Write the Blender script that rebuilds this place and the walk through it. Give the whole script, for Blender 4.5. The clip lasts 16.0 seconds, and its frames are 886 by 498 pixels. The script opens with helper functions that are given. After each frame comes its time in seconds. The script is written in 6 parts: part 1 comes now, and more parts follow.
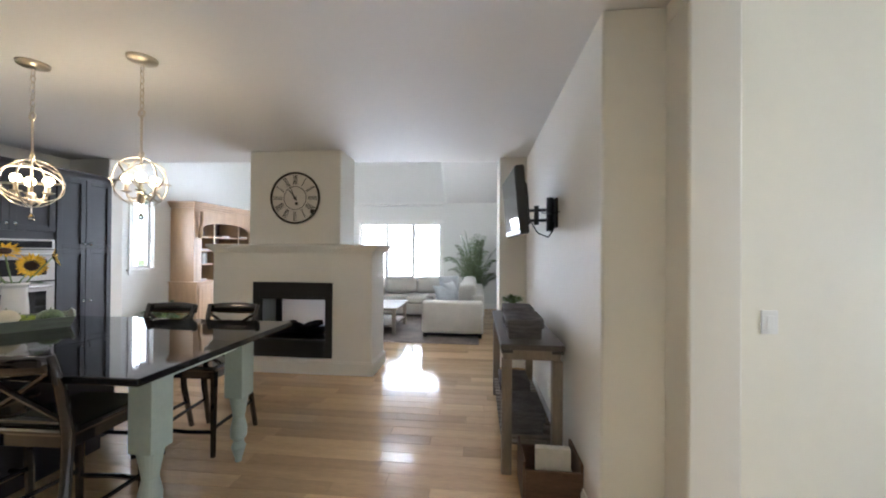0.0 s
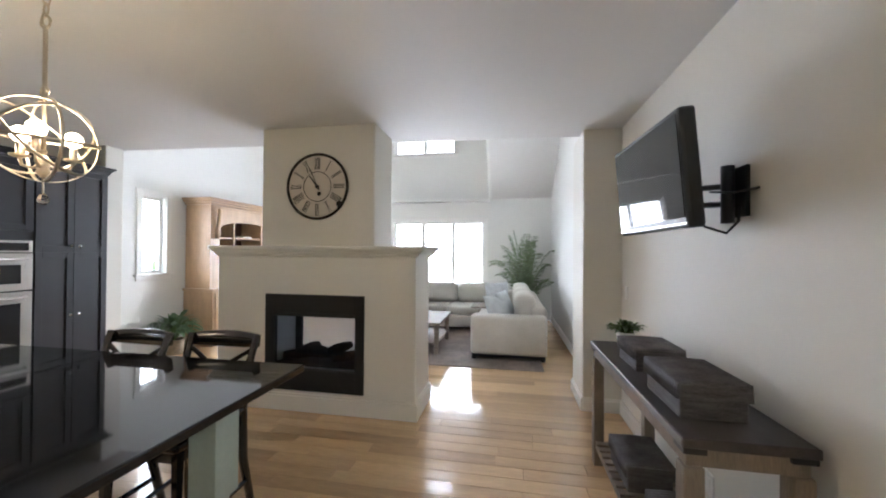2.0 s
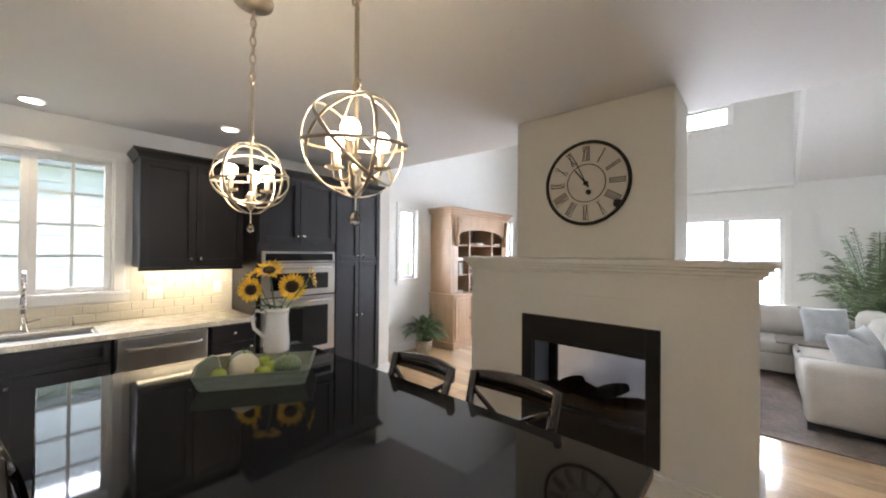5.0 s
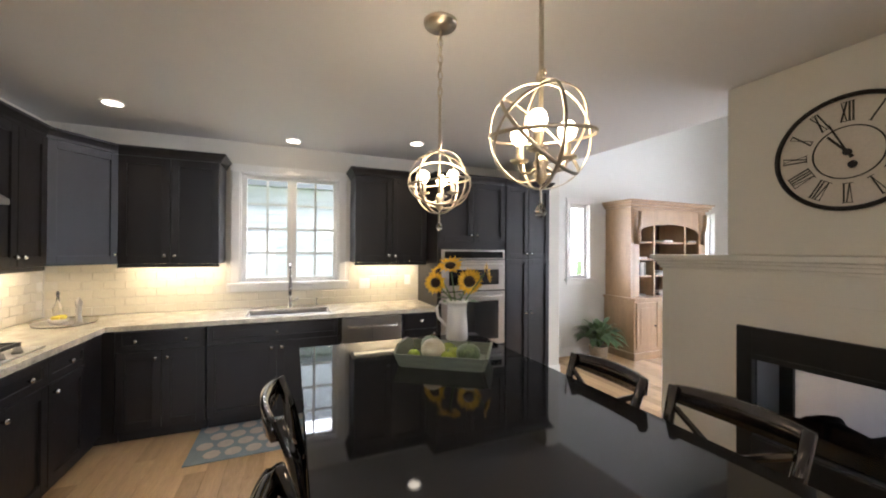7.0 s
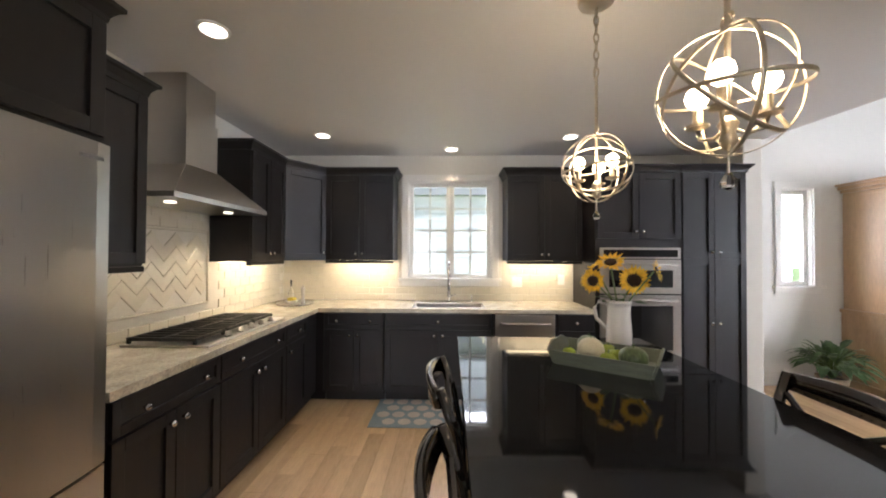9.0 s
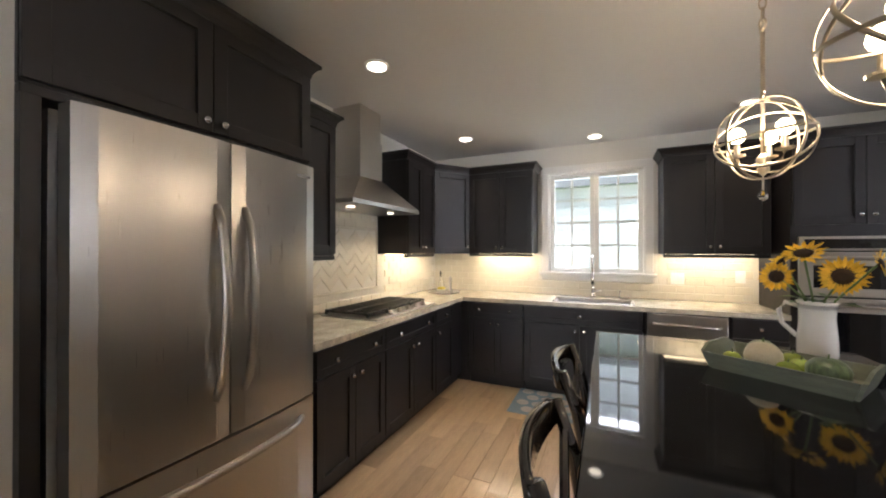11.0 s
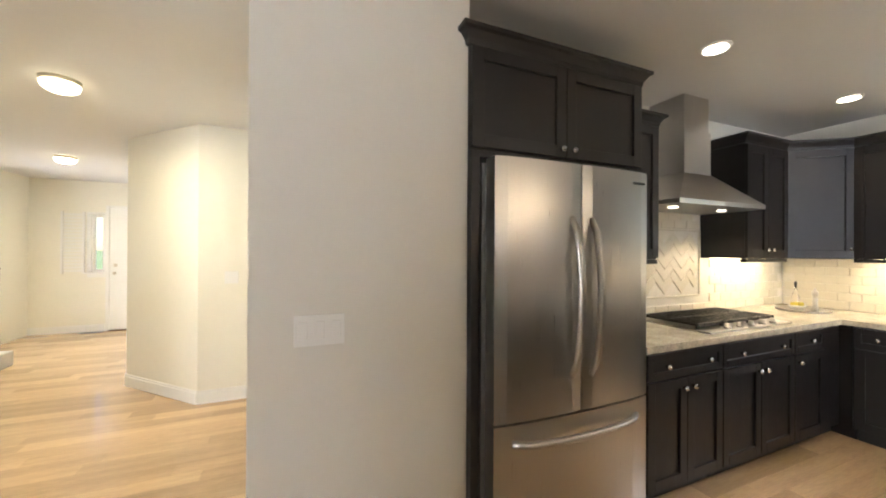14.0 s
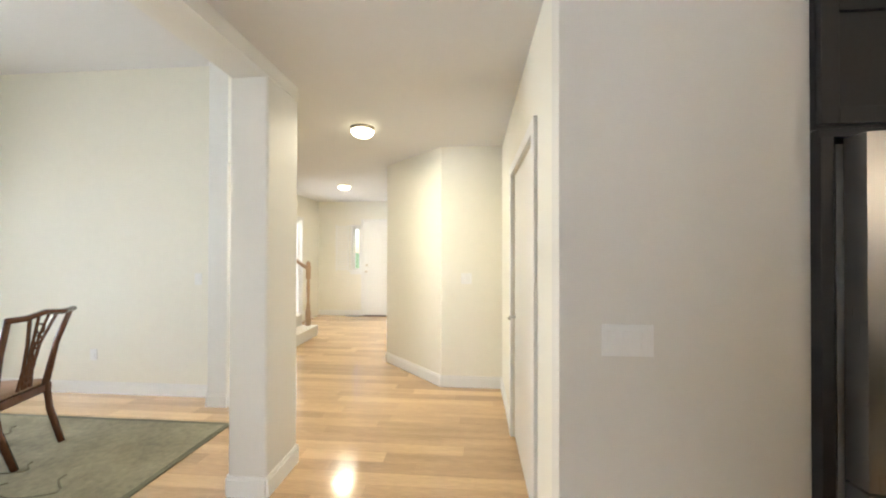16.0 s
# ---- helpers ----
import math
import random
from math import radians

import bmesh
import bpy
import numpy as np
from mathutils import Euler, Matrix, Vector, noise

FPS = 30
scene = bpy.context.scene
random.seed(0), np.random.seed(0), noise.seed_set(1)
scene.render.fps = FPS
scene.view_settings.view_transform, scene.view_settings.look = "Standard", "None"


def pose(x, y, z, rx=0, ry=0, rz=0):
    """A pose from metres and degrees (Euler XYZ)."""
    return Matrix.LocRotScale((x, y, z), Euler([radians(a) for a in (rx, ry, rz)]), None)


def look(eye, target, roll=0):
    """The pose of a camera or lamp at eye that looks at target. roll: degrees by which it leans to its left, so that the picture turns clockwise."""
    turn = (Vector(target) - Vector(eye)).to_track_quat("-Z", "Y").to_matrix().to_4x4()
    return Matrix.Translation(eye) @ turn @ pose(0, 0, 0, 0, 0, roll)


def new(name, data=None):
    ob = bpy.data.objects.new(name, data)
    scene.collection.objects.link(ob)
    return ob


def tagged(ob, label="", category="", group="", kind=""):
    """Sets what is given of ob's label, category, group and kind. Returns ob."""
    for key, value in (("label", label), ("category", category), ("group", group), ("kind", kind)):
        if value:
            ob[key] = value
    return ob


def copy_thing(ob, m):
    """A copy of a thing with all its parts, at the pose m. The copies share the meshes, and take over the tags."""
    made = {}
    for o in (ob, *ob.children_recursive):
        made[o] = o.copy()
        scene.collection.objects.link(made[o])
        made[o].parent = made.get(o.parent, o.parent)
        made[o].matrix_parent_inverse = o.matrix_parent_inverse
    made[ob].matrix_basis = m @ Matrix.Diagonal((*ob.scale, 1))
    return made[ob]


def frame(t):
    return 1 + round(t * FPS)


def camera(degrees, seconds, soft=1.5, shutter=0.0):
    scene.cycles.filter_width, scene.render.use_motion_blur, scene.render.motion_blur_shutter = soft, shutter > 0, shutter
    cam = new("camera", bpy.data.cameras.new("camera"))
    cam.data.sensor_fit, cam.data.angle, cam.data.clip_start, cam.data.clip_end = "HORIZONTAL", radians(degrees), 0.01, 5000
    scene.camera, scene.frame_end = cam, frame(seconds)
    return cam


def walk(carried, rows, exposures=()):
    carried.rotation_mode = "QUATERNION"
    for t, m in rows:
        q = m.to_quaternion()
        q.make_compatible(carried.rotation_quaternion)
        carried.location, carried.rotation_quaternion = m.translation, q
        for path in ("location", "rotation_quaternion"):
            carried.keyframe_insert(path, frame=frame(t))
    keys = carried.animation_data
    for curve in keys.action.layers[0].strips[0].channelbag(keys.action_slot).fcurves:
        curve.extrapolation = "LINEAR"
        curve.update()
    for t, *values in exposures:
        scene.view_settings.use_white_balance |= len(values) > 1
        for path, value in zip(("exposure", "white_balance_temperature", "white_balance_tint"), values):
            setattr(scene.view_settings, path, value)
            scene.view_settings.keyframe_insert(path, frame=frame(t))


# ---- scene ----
cam = camera(101.9, 16.0, soft=2.0)
PATH = [
    (0, (-0.434, 2.722, 1.42), (-0.63, 4.712, 1.431), 0.4),
    (0.5, (-0.513, 2.983, 1.42), (-0.731, 4.971, 1.429), 0.2),
    (1, (-0.599, 3.229, 1.432), (-0.835, 5.215, 1.442), 0.3),
    (1.5, (-0.68, 3.538, 1.442), (-0.974, 5.517, 1.453), 0.3),
    (2, (-0.857, 3.718, 1.437), (-1.214, 5.686, 1.455), 0.4),
    (2.5, (-1.005, 3.9, 1.462), (-1.475, 5.844, 1.478), 0.4),
    (3, (-1.174, 4.033, 1.486), (-1.788, 5.937, 1.504), 0.5),
    (3.5, (-1.332, 4.094, 1.513), (-2.123, 5.931, 1.527), 0.5),
    (4, (-1.474, 4.104, 1.532), (-2.443, 5.854, 1.546), 0.6),
    (4.5, (-1.542, 4.146, 1.529), (-2.702, 5.775, 1.548), 0.4),
    (5, (-1.615, 4.122, 1.522), (-2.946, 5.615, 1.54), 0.5),
    (5.2, (-1.619, 4.111, 1.512), (-3.017, 5.54, 1.531), 0.6),
    (7.5, (-1.659, 4.068, 1.494), (-3.578, 4.632, 1.507), 0.2),
    (8, (-1.655, 4.056, 1.478), (-3.623, 4.412, 1.491), 0.2),
    (8.5, (-1.651, 4.05, 1.48), (-3.644, 4.209, 1.48), 0.3),
    (8.7, (-1.643, 4.055, 1.459), (-3.641, 4.132, 1.472), 0.3),
    (11, (-1.519, 4.181, 1.411), (-3.339, 3.352, 1.419), 0.0),
    (11.5, (-1.483, 4.195, 1.412), (-3.188, 3.15, 1.414), 0.3),
    (12, (-1.446, 4.175, 1.402), (-3.016, 2.936, 1.405), 0.1),
    (12.5, (-1.409, 4.147, 1.411), (-2.82, 2.729, 1.411), 0.1),
    (13, (-1.361, 4.135, 1.416), (-2.591, 2.558, 1.418), -0.0),
    (13.5, (-1.288, 4.133, 1.423), (-2.309, 2.413, 1.427), 0.1),
    (14, (-1.21, 4.129, 1.43), (-1.988, 2.287, 1.436), 0.3),
    (14.5, (-1.122, 4.105, 1.45), (-1.658, 2.179, 1.446), 0.0),
    (15, (-1.023, 4.083, 1.454), (-1.31, 2.104, 1.455), -0.2),
    (15.5, (-0.888, 4.068, 1.452), (-0.946, 2.069, 1.459), 0.0),
    (16, (-0.752, 4.06, 1.449), (-0.59, 2.067, 1.463), 0.1),
]
walk(cam, [(t, look(eye, target, roll)) for t, eye, target, roll in PATH],
     [(0, 0.15, 5400, 11), (3.5, 0.15, 5650, 12), (5, 0.1, 5700, 13), (8, -0.06, 5850, 15), (11, -0.02, 5850, 15), (12.5, 0.1, 5850, 13), (13.5, 0.38, 5950, 12), (14.5, 0.48, 5950, 11), (16, 0.38, 5750, 10)])

# ---- light ----
world = bpy.data.worlds.new("sky")
scene.world = world
world.use_nodes = True
wn = world.node_tree
sky = wn.nodes.new("ShaderNodeTexSky")
sky.sky_type, sky.sun_disc = "NISHITA", False
sky.sun_elevation, sky.sun_rotation = radians(50), radians(150)
wn.links.new(sky.outputs[0], wn.nodes["Background"].inputs[0])
wn.nodes["Background"].inputs[1].default_value = 0.15
sun = new("sun", bpy.data.lights.new("sun", "SUN"))
sun.data.energy, sun.data.angle, sun.data.color = 4.0, radians(4), (1, 0.96, 0.9)
sun.matrix_world = look((6, -8, 14), (0, 0, 0))
WARM = (1.0, 0.78, 0.5)


def lamp(name, kind, m, watts, colour=WARM, size=0.1, size_y=None, spot=None):
    d = bpy.data.lights.new(name, kind)
    d.energy, d.color = watts, colour
    if kind == "AREA":
        d.shape, d.size, d.size_y = "RECTANGLE", size, size_y or size
    else:
        d.shadow_soft_size = size
    if spot:
        d.spot_size, d.spot_blend = radians(spot), 0.6
    ob = new(name, d)
    ob.matrix_world = m
    return ob


DAY = (1.0, 0.985, 0.985)
lamp("kitchen_window_daylight", "AREA", look((-7.3, 4.05, 3.5), (-4.6, 4.05, 1.2)), 420, DAY, 2.6, 1.4)
lamp("family_window_daylight", "AREA", look((-2.4, 12.5, 1.6), (-2.4, 0, 1.2)), 700, DAY, 3.4, 2.4)
lamp("clerestory_daylight", "AREA", look((-2.6, 12.2, 4.0), (-2.6, 5, 2.6)), 260, DAY, 2.2, 1.0)
lamp("side_window_daylight", "AREA", look((-6.3, 7.86, 1.7), (0, 8.3, 1.4)), 110, DAY, 1.2, 1.6)
lamp("side_window_daylight", "AREA", look((-6.3, 10.75, 1.7), (0, 9.9, 1.4)), 110, DAY, 1.2, 1.6)
lamp("dining_daylight", "AREA", look((5.8, 2.6, 1.7), (0, 2.4, 1.4)), 235, (1, 0.98, 0.95), 2.8, 2.2)
lamp("entry_daylight", "AREA", look((3.3, -2.65, 1.3), (0, -2.4, 1.1)), 50, DAY, 1.0, 2.0)

# ---- materials ----


def material(name, colour, rough=0.5, metal=0.0, vary=0.06, scale=6.0, bump=0.0, bump_scale=60.0, stretch=(1, 1, 1), coat=0.0, spread=0.0):
    m = bpy.data.materials.new(name)
    m.use_nodes = True
    n, l = m.node_tree.nodes, m.node_tree.links
    b = n["Principled BSDF"]
    b.inputs["Metallic"].default_value = metal
    b.inputs["Coat Weight"].default_value = coat
    tex, mp = n.new("ShaderNodeTexCoord"), n.new("ShaderNodeMapping")
    mp.inputs["Scale"].default_value = stretch
    l.new(tex.outputs["Object"], mp.inputs[0])
    big, fine = n.new("ShaderNodeTexNoise"), n.new("ShaderNodeTexNoise")
    big.inputs["Scale"].default_value, fine.inputs["Scale"].default_value = scale, scale * 9
    for t in (big, fine):
        t.inputs["Detail"].default_value = 4
        l.new(mp.outputs[0], t.inputs["Vector"])
    add = n.new("ShaderNodeMath")
    add.operation = "ADD"
    l.new(big.outputs[0], add.inputs[0])
    l.new(fine.outputs[0], add.inputs[1])
    last = add.outputs[0]
    if spread:
        info, geo = n.new("ShaderNodeObjectInfo"), n.new("ShaderNodeNewGeometry")
        s, f, k, a = (n.new("ShaderNodeMath") for _ in range(4))
        s.operation, f.operation, k.operation, a.operation = "ADD", "FRACT", "MULTIPLY_ADD", "ADD"
        l.new(info.outputs["Random"], s.inputs[0])
        l.new(geo.outputs["Random Per Island"], s.inputs[1])
        l.new(s.outputs[0], f.inputs[0])
        l.new(f.outputs[0], k.inputs[0])
        k.inputs[1].default_value, k.inputs[2].default_value = spread, -spread / 2
        l.new(k.outputs[0], a.inputs[0])
        l.new(last, a.inputs[1])
        last = a.outputs[0]
    ramp = n.new("ShaderNodeValToRGB")
    ramp.color_ramp.elements[0].position, ramp.color_ramp.elements[1].position = 0.25, 0.8
    half = n.new("ShaderNodeMath")
    half.operation = "MULTIPLY"
    half.inputs[1].default_value = 0.5
    l.new(last, half.inputs[0])
    l.new(half.outputs[0], ramp.inputs[0])
    for e, k in zip(ramp.color_ramp.elements, (1 - vary * 2, 1 + vary * 2)):
        e.color = (*[min(1, c * k) for c in colour], 1)
    l.new(ramp.outputs[0], b.inputs["Base Color"])
    mr = n.new("ShaderNodeMapRange")
    mr.inputs[3].default_value, mr.inputs[4].default_value = max(0.02, rough * 0.8), min(1, rough * 1.2)
    l.new(fine.outputs[0], mr.inputs[0])
    l.new(mr.outputs[0], b.inputs["Roughness"])
    if bump:
        bp, bt = n.new("ShaderNodeBump"), n.new("ShaderNodeTexNoise")
        bt.inputs["Scale"].default_value = bump_scale
        l.new(mp.outputs[0], bt.inputs["Vector"])
        l.new(bt.outputs[0], bp.inputs["Height"])
        bp.inputs["Strength"].default_value, bp.inputs["Distance"].default_value = bump, 0.004
        l.new(bp.outputs[0], b.inputs["Normal"])
    return m


def glow(name, colour, strength):
    m = bpy.data.materials.new(name)
    m.use_nodes = True
    b = m.node_tree.nodes["Principled BSDF"]
    b.inputs["Base Color"].default_value = b.inputs["Emission Color"].default_value = (*colour, 1)
    b.inputs["Emission Strength"].default_value = strength
    return m


def clear(name, rough=0.0, tint=(1, 1, 1)):
    m = bpy.data.materials.new(name)
    m.use_nodes = True
    b = m.node_tree.nodes["Principled BSDF"]
    b.inputs["Transmission Weight"].default_value, b.inputs["Roughness"].default_value = 1, rough
    b.inputs["Base Color"].default_value, b.inputs["IOR"].default_value = (*tint, 1), 1.45
    return m


CREAM = material("cream_wall_paint", (0.715, 0.69, 0.62), 0.6, vary=0.012, scale=1.5, bump=0.05, bump_scale=220)
GREY_CREAM = material("family_wall_paint", (0.76, 0.755, 0.715), 0.6, vary=0.012, scale=1.5, bump=0.05, bump_scale=220)
HALL = material("hall_wall_paint", (0.80, 0.77, 0.66), 0.6, vary=0.012, scale=1.5, bump=0.05, bump_scale=220)
CEILING = material("ceiling_paint", (0.70, 0.685, 0.66), 0.7, vary=0.012, scale=1.2, bump=0.06, bump_scale=200)
WHITE = material("white_trim_paint", (0.80, 0.79, 0.75), 0.35, vary=0.01, scale=3)
OAK = material("oak_floor", (0.585, 0.405, 0.225), 0.15, vary=0.13, scale=2.2, stretch=(0.6, 7, 7), bump=0.03, bump_scale=30, coat=0.35, spread=0.85)
DARK = material("espresso_cabinet", (0.0085, 0.0068, 0.0075), 0.46, vary=0.15, scale=3, stretch=(4, 4, 0.6), bump=0.05, bump_scale=50)
STEEL = material("brushed_steel", (0.49, 0.465, 0.43), 0.3, 1.0, vary=0.012, scale=3, stretch=(12, 12, 0.2))
CHROME = material("polished_chrome", (0.75, 0.75, 0.76), 0.1, 1.0, vary=0.01)
NICKEL = material("champagne_nickel", (0.62, 0.55, 0.44), 0.32, 1.0, vary=0.06, scale=14)
GRANITE = material("pale_granite", (0.66, 0.59, 0.47), 0.15, vary=0.3, scale=9, bump=0.01)
BLACKSTONE = material("black_quartz", (0.012, 0.012, 0.013), 0.045, vary=0.2, scale=40)
TILE = material("glazed_cream_tile", (0.70, 0.65, 0.52), 0.14, vary=0.03, scale=4, bump=0.05, bump_scale=14, spread=0.25)
GROUT = material("grout", (0.67, 0.63, 0.53), 0.8)
BLACK = material("black_enamel_metal", (0.012, 0.012, 0.013), 0.4, vary=0.1)
GLOSSBLACK = material("gloss_black_wood", (0.012, 0.009, 0.008), 0.12, vary=0.2, scale=6, stretch=(1, 1, 6), coat=0.5)
SCREEN = material("black_glass", (0.008, 0.008, 0.009), 0.04, vary=0.05)
SAGE = material("sage_green_paint", (0.34, 0.39, 0.33), 0.45, vary=0.05, scale=5, bump=0.04)
OLIVE = material("worn_sage_wood", (0.17, 0.19, 0.14), 0.6, vary=0.2, scale=9, stretch=(1, 1, 6), bump=0.2)
PINE = material("honey_pine", (0.43, 0.285, 0.16), 0.38, vary=0.14, scale=2.5, stretch=(5, 5, 0.7), bump=0.06)
# the hutch pine again, with the shade of the shelf recess in its colour
PINESHADE = material("shaded_pine_interior", (0.11, 0.052, 0.026), 0.5, vary=0.15, scale=3, stretch=(5, 5, 0.7))
REDWOOD = material("mahogany", (0.10, 0.038, 0.018), 0.25, vary=0.18, scale=5, stretch=(4, 4, 0.6), coat=0.2)
DRIFT = material("grey_weathered_wood", (0.21, 0.17, 0.13), 0.6, vary=0.2, scale=4, stretch=(5, 5, 0.7), bump=0.25)
TOPWOOD = material("dark_weathered_top", (0.055, 0.045, 0.042), 0.35, vary=0.25, scale=4, stretch=(6, 0.7, 6), bump=0.1)
WICKER = material("grey_wicker", (0.11, 0.10, 0.10), 0.7, vary=0.5, scale=22, stretch=(0.5, 0.5, 3), bump=0.6, bump_scale=120)
BROWNWOOD = material("brown_crate_wood", (0.10, 0.055, 0.032), 0.5, vary=0.3, scale=5, stretch=(0.7, 4, 4), bump=0.15)
SOFA = material("oatmeal_upholstery", (0.52, 0.49, 0.43), 0.9, vary=0.06, scale=8, bump=0.4, bump_scale=350)
PILLOW = material("pale_blue_cushion", (0.54, 0.56, 0.57), 0.9, vary=0.12, scale=14, bump=0.3, bump_scale=250)
THROW = material("taupe_throw", (0.30, 0.26, 0.22), 0.95, vary=0.2, scale=30, bump=0.5, bump_scale=200)
RUGTAUPE = material("taupe_rug", (0.20, 0.16, 0.13), 0.95, vary=0.3, scale=3.5, bump=0.5, bump_scale=250)
RUGSAGE = material("faded_sage_rug", (0.27, 0.25, 0.17), 0.95, vary=0.22, scale=3, bump=0.5, bump_scale=250)
RUGEDGE = material("rug_border", (0.16, 0.15, 0.10), 0.95, vary=0.2, scale=12)
MATBLUE = material("blue_mat", (0.20, 0.26, 0.29), 0.9, vary=0.1, scale=10, bump=0.4, bump_scale=300)
MATCREAM = material("mat_cream", (0.46, 0.41, 0.36), 0.9, vary=0.1, scale=10, bump=0.4, bump_scale=300)
LEAF = material("green_leaf", (0.08, 0.14, 0.05), 0.4, vary=0.3, scale=9, spread=0.6)
PALMLEAF = material("dark_palm_leaf", (0.15, 0.19, 0.10), 0.45, vary=0.3, scale=6, spread=0.6)
PETAL = material("sunflower_petal", (0.80, 0.47, 0.015), 0.6, vary=0.15, scale=20, spread=0.4)
SEEDS = material("sunflower_seeds", (0.035, 0.018, 0.008), 0.9, vary=0.3, scale=60, bump=0.8, bump_scale=150)
STEM = material("flower_stem", (0.12, 0.18, 0.06), 0.6, vary=0.2)
CERAMIC = material("white_ceramic", (0.78, 0.77, 0.74), 0.15, vary=0.015)
APPLE = material("green_apple", (0.30, 0.38, 0.06), 0.25, vary=0.15, scale=12)
MELON = material("cantaloupe", (0.52, 0.47, 0.33), 0.6, vary=0.12, scale=25, bump=0.5, bump_scale=60)
SQUASH = material("striped_squash", (0.09, 0.13, 0.055), 0.35, vary=0.6, scale=10, stretch=(1, 1, 0.25))
CRYSTAL = clear("crystal_glass")
PANE = clear("window_glass")
BULB = glow("warm_bulb", (1.0, 0.74, 0.4), 24)
CANGLOW = glow("recessed_lens", (1.0, 0.85, 0.62), 9)
HOODGLOW = glow("hood_spot_lens", (1.0, 0.85, 0.62), 3)
HALLGLOW = glow("hall_lamp_glass", (1.0, 0.88, 0.55), 7)
STRIP = glow("under_cabinet_strip", (1.0, 0.82, 0.5), 5)
CLOCKFACE = material("aged_white_dial", (0.62, 0.57, 0.50), 0.6, vary=0.06, scale=9)
RUST = material("black_iron", (0.018, 0.015, 0.014), 0.55, 0.4, vary=0.3, scale=14)
CARPET = material("cream_carpet", (0.62, 0.58, 0.50), 0.95, vary=0.06, scale=30, bump=0.6, bump_scale=300)
BOOK = material("book_cloth", (0.42, 0.40, 0.36), 0.8, vary=0.4, scale=1.5, spread=0.9)
YELLOW = material("yellow_sponge", (0.60, 0.50, 0.06), 0.8, vary=0.1)
TERRACOTTA = material("basket_pot", (0.33, 0.25, 0.16), 0.8, vary=0.25, scale=25, bump=0.4)
SEATFAB = material("tan_seat_fabric", (0.32, 0.21, 0.14), 0.85, vary=0.12, scale=20)
LOG = material("charred_log", (0.022, 0.02, 0.02), 0.9, vary=0.4, scale=18, bump=0.8, bump_scale=40)
GRASS = material("lawn", (0.24, 0.34, 0.12), 0.9, vary=0.25, scale=2)
SIDING = material("white_siding", (0.84, 0.86, 0.88), 0.6, vary=0.02)

# ---- mesh helpers ----


def part(name, bm, mat, parent=None, label="", smooth=False):
    me = bpy.data.meshes.new(name)
    bmesh.ops.recalc_face_normals(bm, faces=bm.faces)
    if smooth:
        for f in bm.faces:
            f.smooth = True
    bm.to_mesh(me)
    bm.free()
    me.materials.append(mat)
    ob = new(name, me)
    if parent:
        ob.parent = parent
        if not parent.parent:
            ob.matrix_parent_inverse = parent.matrix_basis.inverted()
    return tagged(ob, label)


def thing(name, label, category, at=(0, 0, 0), group="", kind=""):
    ob = new(name)
    ob.empty_display_size = 0.1
    ob.location = at
    ob.matrix_basis = Matrix.Translation(at)
    return tagged(ob, label, category, group, kind)


def box(bm, a, b, bevel=0.0, m=None):
    a, b = Vector(a), Vector(b)
    mat = Matrix.Translation((a + b) / 2) @ Matrix.Diagonal((*[max(abs(v), 1e-4) for v in (b - a)], 1))
    made = bmesh.ops.create_cube(bm, size=1, matrix=mat)["verts"]
    if bevel:
        edges = list({e for v in made for e in v.link_edges})
        r = bmesh.ops.bevel(bm, geom=edges, offset=bevel, segments=2, affect="EDGES", profile=0.5)
        made = r["verts"]
    if m:
        bmesh.ops.transform(bm, matrix=m, verts=list(set(made)))
    return bm


def B(a, b, bevel=0.0, m=None):
    return box(bmesh.new(), a, b, bevel, m)


def tube(bm, pts, r, seg=8, closed=False, radii=None):
    pts = [Vector(p) for p in pts]
    n, rings = len(pts), []
    ref = Vector((0.31, 0.22, 0.92)).normalized()
    for i, p in enumerate(pts):
        d = (pts[(i + 1) % n] - pts[i - 1]) if closed or 0 < i < n - 1 else (pts[1] - pts[0] if i == 0 else pts[-1] - pts[-2])
        d.normalize()
        u = d.cross(ref)
        if u.length < 0.05:
            u = d.cross(Vector((1, 0, 0)))
        u.normalize()
        w = d.cross(u)
        rr = radii[i] if radii else r
        rings.append([bm.verts.new(p + rr * (u * math.cos(6.28319 * k / seg) + w * math.sin(6.28319 * k / seg))) for k in range(seg)])
    for i in range(n if closed else n - 1):
        a, b = rings[i], rings[(i + 1) % n]
        for k in range(seg):
            bm.faces.new((a[k], a[(k + 1) % seg], b[(k + 1) % seg], b[k]))
    if not closed:
        bm.faces.new(rings[0][::-1])
        bm.faces.new(rings[-1])
    return bm


def T(pts, r, seg=8, closed=False, radii=None):
    return tube(bmesh.new(), pts, r, seg, closed, radii)


def lathe(bm, at, profile, seg=24):
    at, rings = Vector(at), []
    for r, z in profile:
        rings.append([bm.verts.new(at + Vector((max(r, 1e-4) * math.cos(6.28319 * k / seg), max(r, 1e-4) * math.sin(6.28319 * k / seg), z))) for k in range(seg)])
    for a, b in zip(rings, rings[1:]):
        for k in range(seg):
            bm.faces.new((a[k], a[(k + 1) % seg], b[(k + 1) % seg], b[k]))
    bm.faces.new(rings[0][::-1])
    bm.faces.new(rings[-1])
    return bm


def L(at, profile, seg=24):
    return lathe(bmesh.new(), at, profile, seg)


def ball(at, r, squash=(1, 1, 1), sub=2, m=None):
    bm = bmesh.new()
    bmesh.ops.create_icosphere(bm, subdivisions=sub, radius=r, matrix=Matrix.Translation(at) @ (m or Matrix()) @ Matrix.Diagonal((*squash, 1)))
    return bm


